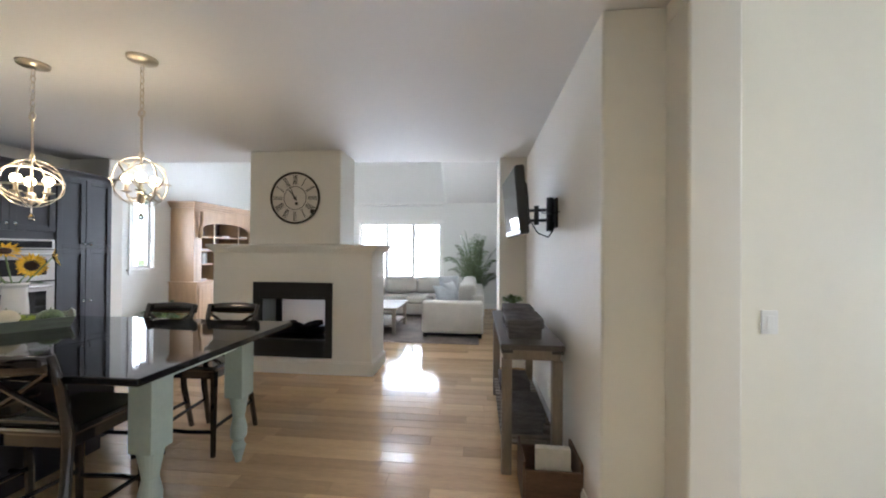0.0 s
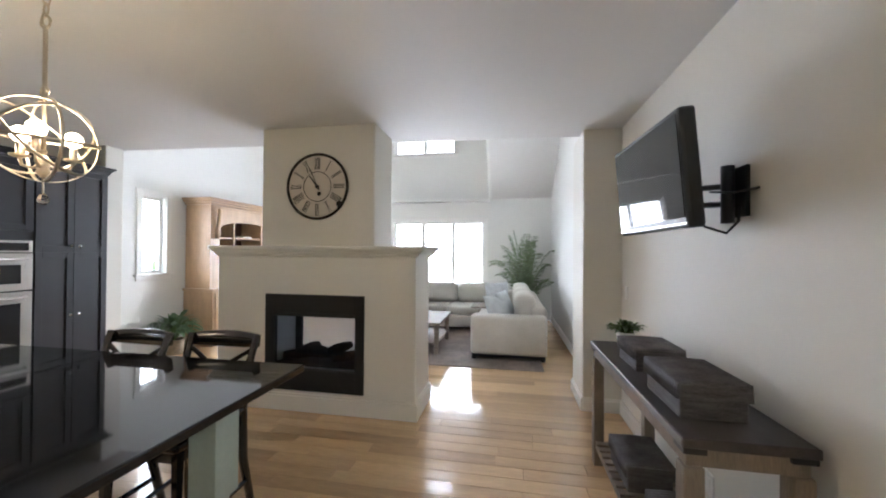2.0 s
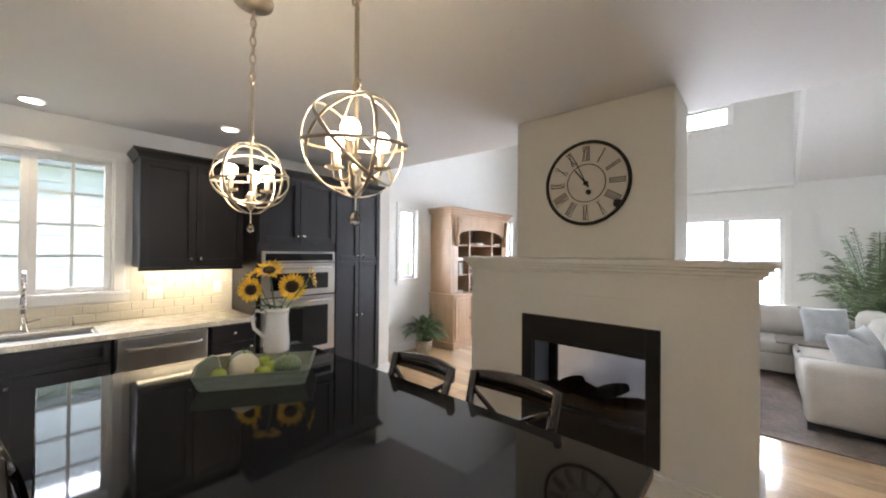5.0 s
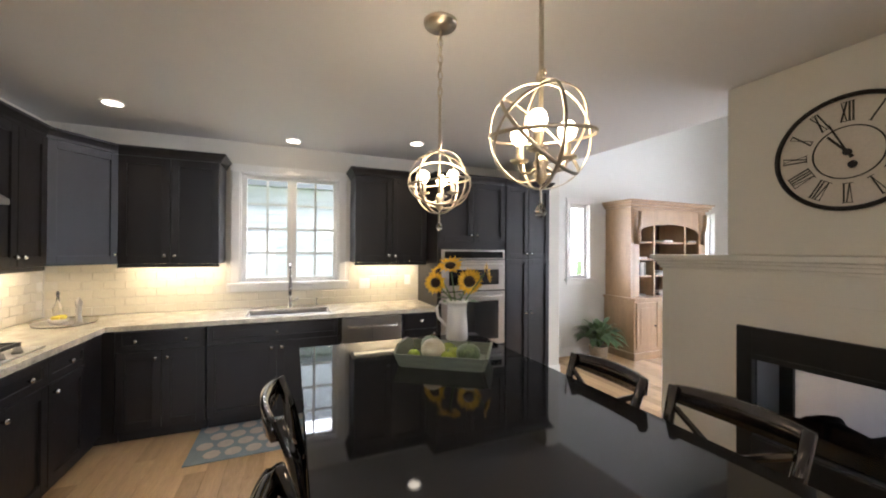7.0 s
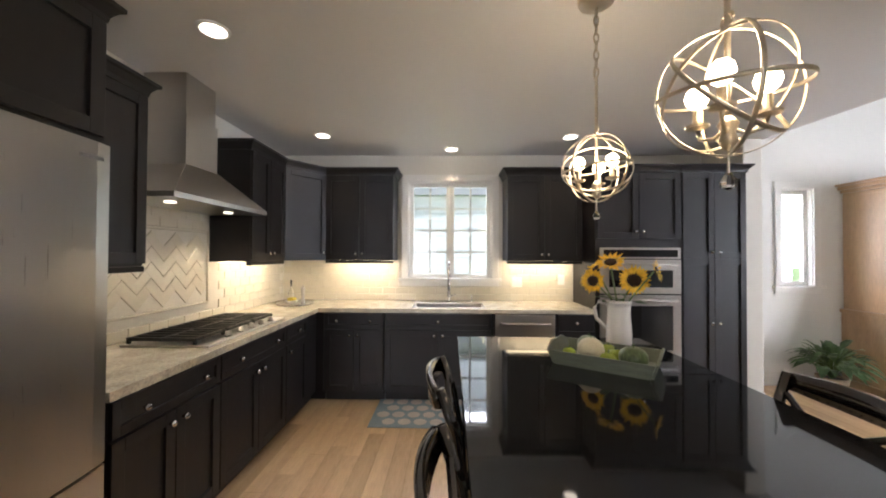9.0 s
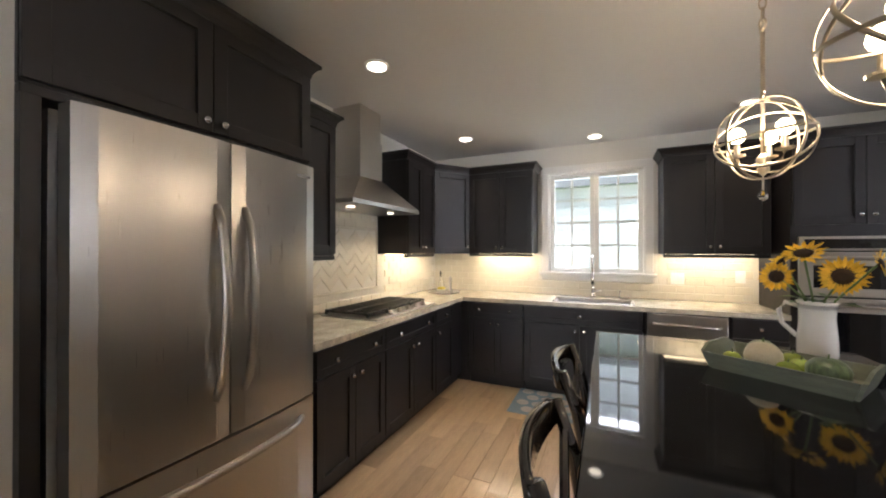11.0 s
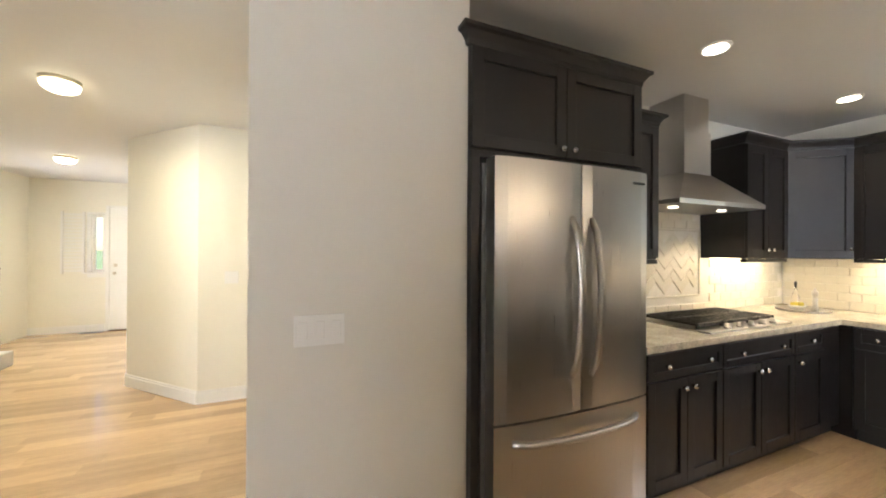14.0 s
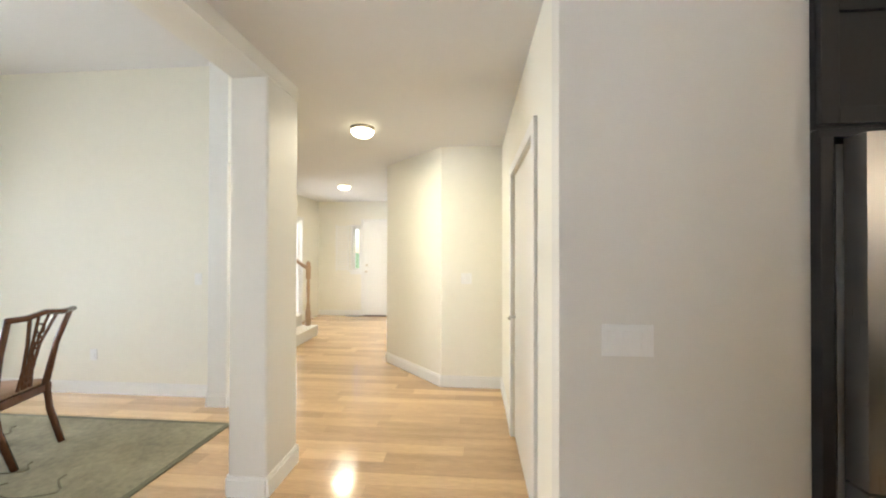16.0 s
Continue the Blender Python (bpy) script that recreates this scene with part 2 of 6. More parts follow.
def prism(pts, z0, z1):
    bm = bmesh.new()
    lo, hi = [bm.verts.new((x, y, z0)) for x, y in pts], [bm.verts.new((x, y, z1)) for x, y in pts]
    n = len(pts)
    bm.faces.new(lo[::-1])
    bm.faces.new(hi)
    for i in range(n):
        bm.faces.new((lo[i], lo[(i + 1) % n], hi[(i + 1) % n], hi[i]))
    return bm


def structure(name, bm, mat, label, category):
    return tagged(part(name, bm, mat), label, category, kind="structure")


def slab(name, a, b, mat, label, category, bevel=0.0):
    return structure(name, B(a, b, bevel), mat, label, category)


# ---- structure ----
WX, RY, CZ, EX, DZ = -5.75, 2.13, 2.58, 0.15, 3.3
TH = 0.14


def wall_with_holes(name, axis, face, back, u0, u1, z0, z1, holes, mat, label):
    """A wall between face and back on one axis, along u, with rectangular openings (ua, ub, za, zb)."""
    bm = bmesh.new()
    us = sorted({u0, u1, *[h[0] for h in holes], *[h[1] for h in holes]})
    zs = sorted({z0, z1, *[h[2] for h in holes], *[h[3] for h in holes]})
    for ua, ub in zip(us, us[1:]):
        for za, zb in zip(zs, zs[1:]):
            if any(h[0] <= ua and ub <= h[1] and h[2] <= za and zb <= h[3] for h in holes):
                continue
            p, q = ((face, ua, za), (back, ub, zb)) if axis == "x" else ((ua, face, za), (ub, back, zb))
            box(bm, p, q)
    bmesh.ops.remove_doubles(bm, verts=bm.verts, dist=1e-5)
    seen, dead = {}, []
    for f in bm.faces:
        k = tuple(round(c, 4) for c in f.calc_center_median())
        if k in seen:
            dead += [f, seen[k]]
        seen[k] = f
    bmesh.ops.delete(bm, geom=list(set(dead)), context="FACES")
    return structure(name, bm, mat, label, "wall")


KW = (3.58, 4.54, 1.17, 2.28)
wall_with_holes("wall_west_kitchen", "x", WX, WX - TH, RY - TH, 7.1, 0, CZ, [KW], CREAM, "cream painted kitchen wall with a window")
FW = [(7.78, 8.13, 1.11, 2.2), (10.45, 11.05, 1.11, 2.2)]
wall_with_holes("wall_west_family", "x", WX, WX - TH, 7.1, 11.84, 0, 5.2, FW, GREY_CREAM, "pale family room wall with two narrow windows")
slab("wall_range", (WX, RY - TH, 0), (-1.95, RY, CZ), CREAM, "cream kitchen wall behind the range", "wall")
slab("wall_stub_fridge", (-1.93, 2.59, 0), (-1.07, 2.71, CZ), CREAM, "cream wall stub beside the refrigerator", "wall")
slab("wall_behind_fridge_side", (-1.95, RY - TH, 0), (-1.9, 2.59, CZ), CREAM, "plain wall closing the refrigerator niche", "wall")
CD = (1.2, 2.2, 0, 2.05)
wall_with_holes("wall_closet", "x", -1.07, -1.19, 0.2, 2.59, 0, CZ, [CD], HALL, "cream hall wall with a closet door")
slab("wall_tv", (EX, 4.5, 0), (0.53, 7.2, CZ), CREAM, "cream wall carrying the television", "wall", 0.012)
slab("wall_pier_opening", (-0.18, 7.2, 0), (0.53, 7.72, CZ), CREAM, "cream wall pier beside the family room opening", "wall", 0.015)
slab("wall_stub_west", (WX, 6.9, 0), (-5.17, 7.09, CZ), CREAM, "cream wall stub beside the tall cabinets", "wall", 0.012)
slab("wall_pier_dining", (0.44, 4.32, 0), (0.655, 4.63, 2.49), CREAM, "cream wall pier of the dining opening", "wall", 0.012)
slab("wall_dining_north", (0.53, 4.62, 0), (5.0, 4.76, DZ), HALL, "cream dining room wall with a switch", "wall")
slab("wall_dining_column", (0.455, 1.66, 0), (0.69, 2.03, 2.49), CREAM, "cream square column between dining room and hall", "column", 0.012)
structure("beam_dining", prism([(0.455, 1.66), (0.69, 1.66), (0.655, 4.63), (0.44, 4.63)], 2.49, DZ), CREAM, "cream dropped beam over the dining opening", "beam")
wall_with_holes("wall_dining_east", "x", 5.0, 5.14, 0.5, 4.76, 0, DZ, [(1.7, 3.5, 0.7, 2.2)], HALL, "cream dining room wall with a window")
slab("wall_dining_south", (1.72, 0.52, 0), (5.0, 0.68, DZ), HALL, "cream dining room wall with white baseboard", "wall")
slab("wall_dining_jamb", (1.52, 0.52, 0), (1.72, 0.88, DZ), WHITE, "white end of the dining room wall", "wall", 0.012)
bm = bmesh.new()
for k, (t0, zz) in enumerate(((0.0, 2.42), (0.86, 2.42), (1.0, 2.27))):
    x, y = 0.6 + t0 * 0.95, 1.66 - t0 * 0.8
    for dx in (0, 0.12):
        bm.verts.new((x - dx * 0.4, y - dx, zz)), bm.verts.new((x - dx * 0.4, y - dx, DZ))
bm.verts.ensure_lookup_table()
bmesh.ops.convex_hull(bm, input=bm.verts)
structure("header_dining", bm, HALL, "cream header with a clipped corner", "beam")
slab("wall_hall_north", (-1.19, 0.06, 0), (-0.42, 0.2, CZ), HALL, "cream hall wall with a light switch", "wall")
structure("wall_hall_diagonal", prism([(-0.42, 0.2), (0.37, -0.62), (0.27, -0.72), (-0.52, 0.1)], 0, CZ), HALL, "cream diagonal hall wall", "wall")
slab("wall_hall_south", (0.23, -3.9, 0), (0.37, -0.62, CZ), HALL, "cream hall wall towards the entry", "wall")
SL = (1.76, 1.97, 1.02, 2.02)
wall_with_holes("wall_entry", "y", -3.9, -4.04, 0.17, 2.88, 0, CZ, [SL], HALL, "cream entry wall with a narrow sidelight")
EW = (-3.05, -2.25, 0.2, 2.1)
wall_with_holes("wall_entry_east", "x", 2.74, 2.88, -3.9, -1.98, 0, CZ, [EW], HALL, "cream entry wall with a tall bright window")
slab("wall_stair_back", (3.9, -2.0, 0), (4.04, 0.6, CZ), HALL, "cream stairwell wall", "wall")
slab("wall_stair_side", (2.74, -2.1, 0), (3.9, -1.98, CZ), HALL, "cream stairwell side wall", "wall")
slab("wall_stair_north", (1.94, 0.4, 0), (3.9, 0.52, CZ), HALL, "cream stairwell wall", "wall")
slab("wall_south_close", (-6.0, -0.2, 0), (-1.19, -0.06, CZ), CREAM, "plain wall closing the place", "wall")
# family room shell
BW = (-3.47, -1.375, 0.7, 2.13)
CL = (-3.45, -2.02, 3.67, 4.03)
wall_with_holes("wall_north_family", "y", 11.7, 11.84, WX - TH, 0.19, 0, 4.4, [BW, CL], GREY_CREAM, "pale family room wall with wide and clerestory windows")
FD = (7.75, 8.14, 0, 1.96)
wall_with_holes("wall_east_family", "x", 0.05, 0.19, 7.72, 11.7, 0, 5.2, [FD], GREY_CREAM, "pale family room gable wall with a door recess")
slab("wall_family_door_back", (0.15, 7.75, 0), (0.19, 8.14, 1.96), WHITE, "white door in the family room recess", "door")


def sloped(name, x0, x1, y0, z0, y1, z1, t=0.1):
    bm = bmesh.new()
    for x in (x0, x1):
        for y, z in ((y0, z0), (y1, z1), (y1, z1 + t), (y0, z0 + t)):
            bm.verts.new((x, y, z))
    bmesh.ops.convex_hull(bm, input=bm.verts)
    return structure(name, bm, CEILING, "white sloped vaulted ceiling", "ceiling")


sloped("ceiling_slope_east", -1.27, 0.05, 11.7, 2.62, 9.0, 4.45)
sloped("ceiling_slope_back", WX, 0.05, 9.0, 4.45, 7.1, 5.3)
slab("ceiling_dormer", (WX, 9.0, 4.4), (-1.27, 11.7, 4.5), CEILING, "white dormer ceiling", "ceiling")
bm = bmesh.new()
for x in (-1.27, -1.22):
    for y, z in ((11.7, 2.62), (11.7, 4.4), (9.05, 4.4)):
        bm.verts.new((x, y, z))
bmesh.ops.convex_hull(bm, input=bm.verts)
structure("wall_dormer_cheek", bm, GREY_CREAM, "pale triangular dormer cheek wall", "wall")
slab("trim_ledge", (WX, 11.56, 2.56), (-1.27, 11.7, 2.62), WHITE, "white ledge above the wide window", "trim")
structure("wall_above_opening", prism([(WX, 7.11), (-5.2, 7.11), (-0.18, 7.41), (0.19, 7.45), (0.19, 7.6), (-0.2, 7.56), (WX, 7.26)], CZ + 0.12, 5.2), GREY_CREAM, "pale wall above the family room opening", "wall")
structure("ceiling", prism([(WX - TH, -0.2), (-0.42, -0.2), (0.17, -4.04), (2.88, -4.04), (2.88, -2.1), (4.04, -2.1), (4.04, 0.55), (1.94, 0.55), (1.5, 0.6), (0.5, 1.6), (0.5, 1.72), (0.5, 4.55), (0.5, 7.5), (-0.18, 7.42), (-5.2, 7.12), (WX - TH, 7.12)], CZ, CZ + 0.12), CEILING, "white painted flat ceiling", "ceiling")

slab("ceiling_dining", (0.4, 0.5, DZ), (5.14, 4.76, DZ + 0.1), CEILING, "white raised dining room ceiling", "ceiling")

# ground outside and distance
HAZE = glow("bright_haze", (0.95, 0.98, 1.0), 1.05)
slab("backdrop_north", (-70, 60, -0.5), (70, 60.3, 60), HAZE, "bright hazy white sky beyond the garden", "backdrop")
slab("backdrop_west", (-70, -50, -0.5), (-69.7, 60, 50), HAZE, "bright hazy white sky to the west", "backdrop")
slab("ground", (-400, -400, -0.7), (400, 400, -0.5), GRASS, "green lawn around the house", "ground")

# ---- trim ----
base_n = [0]


def baseboard(a, b, h=0.12, t=0.016):
    """White board from a to b along the floor, on the left of the way."""
    a, b = Vector((*a, 0)), Vector((*b, 0))
    d = (b - a).normalized()
    n = Vector((-d.y, d.x, 0))
    bm = prism([(p.x, p.y) for p in (a, b, b + n * t, a + n * t)], 0, h - 0.02)
    bm2 = prism([(p.x, p.y) for p in (a, b, b + n * t * 0.55, a + n * t * 0.55)], h - 0.02, h)
    me = bpy.data.meshes.new("x")
    bm2.to_mesh(me)
    bm2.free()
    bm.from_mesh(me)
    structure("baseboard", bm, WHITE, "white painted baseboard", "baseboard")


for a, b in (
    ((0.15, 4.5), (0.15, 7.2)),
    ((-0.18, 7.2), (-0.18, 7.72)),
    ((0.15, 7.2), (-0.18, 7.2)),
    ((0.44, 4.5), (0.15, 4.5)),
    ((0.455, 1.66), (0.455, 2.03)),
    ((0.455, 2.03), (0.69, 2.03)),
    ((0.69, 2.03), (0.69, 1.66)),
    ((1.72, 0.68), (5.0, 0.68)),
    ((1.52, 0.88), (1.72, 0.88)),
    ((1.52, 0.52), (1.52, 0.88)),
    ((-1.07, 0.2), (-0.42, 0.2)),
    ((-0.42, 0.2), (0.37, -0.62)),
    ((0.37, -0.62), (0.37, -3.9)),
    ((-1.07, 1.13), (-1.07, 0.2)),
    ((-1.07, 2.71), (-1.07, 2.27)),
    ((-1.93, 2.71), (-1.07, 2.71)),
    ((1.76, -3.9), (2.74, -3.9)),
    ((0.05, 8.22), (0.05, 11.7)),
    ((0.05, 11.7), (-5.75, 11.7)),
    ((-5.75, 8.3), (-5.75, 7.09)),
    ((-5.75, 7.09), (-5.17, 7.09)),
    ((-5.17, 7.09), (-5.17, 6.9)),
    ((5.0, 4.62), (0.655, 4.62)),
):
    baseboard(a, b)


def window(name, axis, face, out, u0, u1, z0, z1, cols, rows, sashes, label, casing=0.075, inward=1):
    """A window in an opening: casing, sill, sashes with panes and muntins. out: the sign towards outdoors."""
    def P(d, u, z):
        return (face + out * d, u, z) if axis == "x" else (u, face + out * d, z)
    w = thing(name, label, "window", P(0, (u0 + u1) / 2, z0), kind="structure")
    c = casing
    for nm, ua, ub, za, zb in (("casing", u0 - c, u0, z0 - 0.0, z1), ("casing", u1, u1 + c, z0 - 0.0, z1), ("casing", u0 - c - 0.01, u1 + c + 0.01, z1, z1 + c)):
        part(nm, B(P(-0.02, ua, za), P(0.004, ub, zb), 0.004), WHITE, w)
    part("window_sill", B(P(-0.05, u0 - c - 0.03, z0 - 0.03), P(0.05, u1 + c + 0.03, z0), 0.004), WHITE, w)
    part("apron", B(P(-0.014, u0 - c, z0 - 0.09), P(0.003, u1 + c, z0 - 0.03), 0.003), WHITE, w)
    for ua, ub, za, zb in ((u0, u0 + 0.012, z0, z1), (u1 - 0.012, u1, z0, z1), (u0 + 0.012, u1 - 0.012, z1 - 0.012, z1)):
        part("jamb_liner", B(P(0.0, ua, za), P(0.13, ub, zb)), WHITE, w)
    sw = (u1 - u0 - 0.024) / sashes
    for s in range(sashes):
        a, b = u0 + 0.012 + s * sw, u0 + 0.012 + (s + 1) * sw
        f = 0.045
        sash = part("window_frame", B(P(0.05, a, z0), P(0.09, a + f, z1 - 0.012), 0.003), WHITE, w)
        for ua, ub, za, zb in ((b - f, b, z0, z1 - 0.012), (a + f, b - f, z0, z0 + f), (a + f, b - f, z1 - f - 0.012, z1 - 0.012)):
            part("frame_rail", B(P(0.05, ua, za), P(0.09, ub, zb), 0.003), WHITE, sash)
        gl = part("pane", B(P(0.066, a + f, z0 + f), P(0.07, b - f, z1 - f - 0.012)), PANE, sash)
        gl.visible_shadow = False
        for i in range(1, cols):
            u = a + f + (b - a - 2 * f) * i / cols
            part("muntin", B(P(0.055, u - 0.011, z0 + f), P(0.064, u + 0.011, z1 - f - 0.012)), WHITE, sash)
        for i in range(1, rows):
            z = z0 + f + (z1 - z0 - 2 * f - 0.012) * i / rows
            part("muntin", B(P(0.0555, a + f, z - 0.011), P(0.0645, b - f, z + 0.011)), WHITE, sash)
    return w


window("window_kitchen", "x", WX, -1, *KW, 2, 4, 2, "white casement kitchen window with divided panes")
for h in FW:
    window("window_family_side", "x", WX, -1, *h, 1, 1, 1, "tall narrow white family room window")
window("window_family_wide", "y", 11.7, 1, *BW, 1, 2, 3, "wide white triple window onto the garden")
window("window_clerestory", "y", 11.7, 1, *CL, 1, 1, 2, "small white clerestory window in the dormer", 0.03)
window("window_dining", "x", 5.0, 1, 1.7, 3.5, 0.7, 2.2, 2, 3, 2, "white dining room window")
window("window_sidelight", "y", -3.9, -1, *SL, 1, 1, 1, "narrow white sidelight beside the front door", 0.03)
window("window_entry", "x", 2.74, 1, *EW, 1, 1, 1, "tall bright entry window with a blind", 0.05)
floor = slab("floor", (WX - TH, -4.04, -0.14), (5.14, 11.84, -0.012), OAK, "honey oak plank floor with a satin finish", "floor")

# ---- kitchen cabinets ----


def knob(parent, p, d):
    """Chrome mushroom knob at p, standing out along d."""
    p, d = Vector(p), Vector(d).normalized()
    part("handle", T([p, p + d * 0.012, p + d * 0.014, p + d * 0.022, p + d * 0.03], 0.01, 10, radii=[0.006, 0.006, 0.014, 0.016, 0.009]), CHROME, parent, "chrome knob", True)


def front_panel(name, parent, o, u, w, h, n, rail=0.06, plain=False):
    """A framed cabinet front: o its lower corner, u the way along, n the way out."""
    o, u, n = Vector(o), Vector(u), Vector(n)
    m = Matrix((( *u, 0), (*n, 0), (0, 0, 1, 0), (0, 0, 0, 1))).transposed()
    m.translation = o
    bm = bmesh.new()
    if plain:
        box(bm, (0.002, 0, 0.002), (w - 0.002, 0.02, h - 0.002), 0.003)
    else:
        box(bm, (0.002, 0, 0.002), (rail, 0.02, h - 0.002), 0.002)
        box(bm, (w - rail, 0, 0.002), (w - 0.002, 0.02, h - 0.002), 0.002)
        box(bm, (rail, 0, 0.002), (w - rail, 0.02, rail), 0.002)
        box(bm, (rail, 0, h - rail), (w - rail, 0.02, h - 0.002), 0.002)
        box(bm, (rail - 0.002, 0, rail - 0.002), (w - rail + 0.002, 0.007, h - rail + 0.002))
    bmesh.ops.transform(bm, matrix=m, verts=bm.verts)
    return part(name, bm, DARK, parent)


def crown(parent, pts, z0, name="crown", out=0.05):
    """Stepped moulding along a line of (x, y, nx, ny)."""
    bm = bmesh.new()
    prof = [(0.0, 0.0), (0.012, 0.0), (0.016, 0.022), (out * 0.7, 0.05), (out, 0.058), (out, 0.075), (0.0, 0.075)]
    cols = [[bm.verts.new((x + nx * d, y + ny * d, z0 + z)) for d, z in prof] for x, y, nx, ny in pts]
    for a, b in zip(cols, cols[1:]):
        for k in range(len(prof) - 1):
            bm.faces.new((a[k], a[k + 1], b[k + 1], b[k]))
    bm.faces.new(cols[0])
    bm.faces.new(cols[-1][::-1])
    part(name, bm, DARK, parent)


def base_unit(name, label, axis, face, u0, u1, drawer, doors, depth=0.6, drawer_knobs=1, z1=0.875):
    """A floor cabinet. axis: the way along it; face: its front."""
    n = (0, 1, 0) if axis == "x" else (1, 0, 0)
    P = (lambda u, d, z: (u, face - d, z)) if axis == "x" else (lambda u, d, z: (face - d, u, z))
    c = thing(name, label, "cabinet", P((u0 + u1) / 2, depth / 2, 0), "kitchen floor cabinets")
    part("body", B(P(u0, depth, 0.1), P(u1, 0.0, z1)), DARK, c)
    part("toe_kick", B(P(u0, depth, 0), P(u1, 0.07, 0.1)), DARK, c)
    u = (1, 0, 0) if axis == "x" else (0, 1, 0)
    w = u1 - u0
    zd = z1 - 0.16 if drawer else z1 - 0.01
    if drawer:
        d = front_panel("drawer", c, P(u0, 0, zd + 0.005), u, w, 0.145, n, 0.04, plain=w < 0.36)
        for k in range(drawer_knobs):
            knob(d, P(u0 + w * (k + 1) / (drawer_knobs + 1) if drawer_knobs == 1 else u0 + w * (0.22 + 0.56 * k), -0.02, zd + 0.077), n)
    for k in range(doors):
        dw = w / doors
        d = front_panel("door", c, P(u0 + k * dw, 0, 0.11), u, dw, zd - 0.115, n)
        ku = u0 + dw * (k + 1) - 0.04 if (k == 0 and doors > 1) or doors == 1 else u0 + k * dw + 0.04
        knob(d, P(ku, -0.02, zd - 0.06), n)
    return c


FY, FX = 2.755, -5.125
base_unit("base_cabinet", "dark espresso floor cabinet beside the refrigerator", "x", FY, -3.64, -2.985, True, 2, drawer_knobs=2)
base_unit("base_cabinet", "dark espresso floor cabinet under the cooktop", "x", FY, -4.45, -3.645, True, 2, drawer_knobs=2)
base_unit("base_cabinet", "narrow dark espresso floor cabinet with one drawer", "x", FY, -4.86, -4.455, True, 1)
f = thing("corner_cabinet", "dark espresso corner floor cabinet", "cabinet", (-5.4, 2.45, 0), "kitchen floor cabinets")
part("body", prism([(WX, RY), (-4.865, RY), (-4.865, FY), (FX, FY), (FX, 2.83), (WX, 2.83)], 0.1, 0.875), DARK, f)
part("toe_kick", prism([(WX, RY), (-4.865, RY), (-4.865, FY - 0.07), (FX - 0.07, FY - 0.07), (FX - 0.07, 2.83), (WX, 2.83)], 0, 0.1), DARK, f)
base_unit("base_cabinet", "dark espresso floor cabinet below the window counter", "y", FX, 2.84, 3.42, True, 2, drawer_knobs=2)
base_unit("sink_cabinet", "dark espresso sink cabinet with two doors", "y", FX, 3.43, 4.47, True, 2, drawer_knobs=1)
base_unit("base_cabinet", "narrow dark espresso floor cabinet beside the ovens", "y", FX, 5.1, 5.45, True, 1)

dw = thing("dishwasher", "stainless steel dishwasher under the counter", "dishwasher", (FX - 0.3, 4.79, 0))
part("body", B((WX + 0.02, 4.49, 0.1), (FX, 5.08, 0.87)), BLACK, dw)
part("door", B((FX, 4.5, 0.12), (FX + 0.03, 5.07, 0.865), 0.006), STEEL, dw)
part("handle", T([(FX + 0.03, 4.55, 0.78), (FX + 0.07, 4.57, 0.78), (FX + 0.07, 5.0, 0.78), (FX + 0.03, 5.02, 0.78)], 0.013), STEEL, dw, "bar handle", True)
part("toe_kick", B((WX + 0.02, 4.49, 0), (FX - 0.07, 5.08, 0.1)), DARK, dw)

# counters
ct = thing("granite_counter", "pale veined granite counter along two walls", "countertop", (-5.4, 3.5, 0.875))
part("slab", prism([(WX, RY), (-2.965, RY), (-2.965, 2.785), (FX + 0.03, 2.785), (FX + 0.03, 3.7), (-5.5, 3.7), (-5.5, 4.4), (FX + 0.03, 4.4), (FX + 0.03, 5.455), (WX, 5.455)], 0.876, 0.915), GRANITE, ct)
part("slab_front", B((-5.19, 3.701, 0.876), (FX + 0.03, 4.399, 0.9149)), GRANITE, ct)
sk = thing("kitchen_sink", "stainless steel undermount sink", "sink", (-5.35, 4.05, 0.7))
bm = bmesh.new()
box(bm, (-5.5, 3.7, 0.72), (-5.19, 4.4, 0.73))
for a, b in (((-5.5, 3.7, 0.73), (-5.49, 4.4, 0.905)), ((-5.2, 3.7, 0.73), (-5.19, 4.4, 0.905)), ((-5.49, 3.7, 0.73), (-5.2, 3.71, 0.905)), ((-5.49, 4.39, 0.73), (-5.2, 4.4, 0.905))):
    box(bm, a, b)
part("basin", bm, STEEL, sk)
part("rim", T([(-5.51, 3.69, 0.916), (-5.18, 3.69, 0.916), (-5.18, 4.41, 0.916), (-5.51, 4.41, 0.916)], 0.006, 6, True), STEEL, sk)
fa = thing("faucet", "tall chrome gooseneck faucet with pull-down spray", "faucet", (-5.63, 4.05, 0.915))
part("base", L((-5.63, 4.05, 0.915), [(0.03, 0), (0.03, 0.01), (0.02, 0.02), (0.018, 0.1), (0.013, 0.12)]), CHROME, fa, smooth=True)
part("spout", T([(-5.63, 4.05, 1.03)] + [(-5.53 - 0.1 * math.cos(a), 4.05, 1.25 + 0.11 * math.sin(a)) for a in [i * 0.314 for i in range(11)]] + [(-5.43, 4.05, 1.18)], 0.013, 10), CHROME, fa, smooth=True)
part("spray_head", T([(-5.43, 4.05, 1.18), (-5.43, 4.05, 1.07)], 0.018, 10), CHROME, fa, smooth=True)
part("lever", T([(-5.63, 4.07, 0.98), (-5.62, 4.13, 1.0)], 0.007), CHROME, fa, smooth=True)
so = thing("soap_dispenser", "small chrome soap dispenser by the sink", "dispenser", (-5.6, 4.3, 0.915))
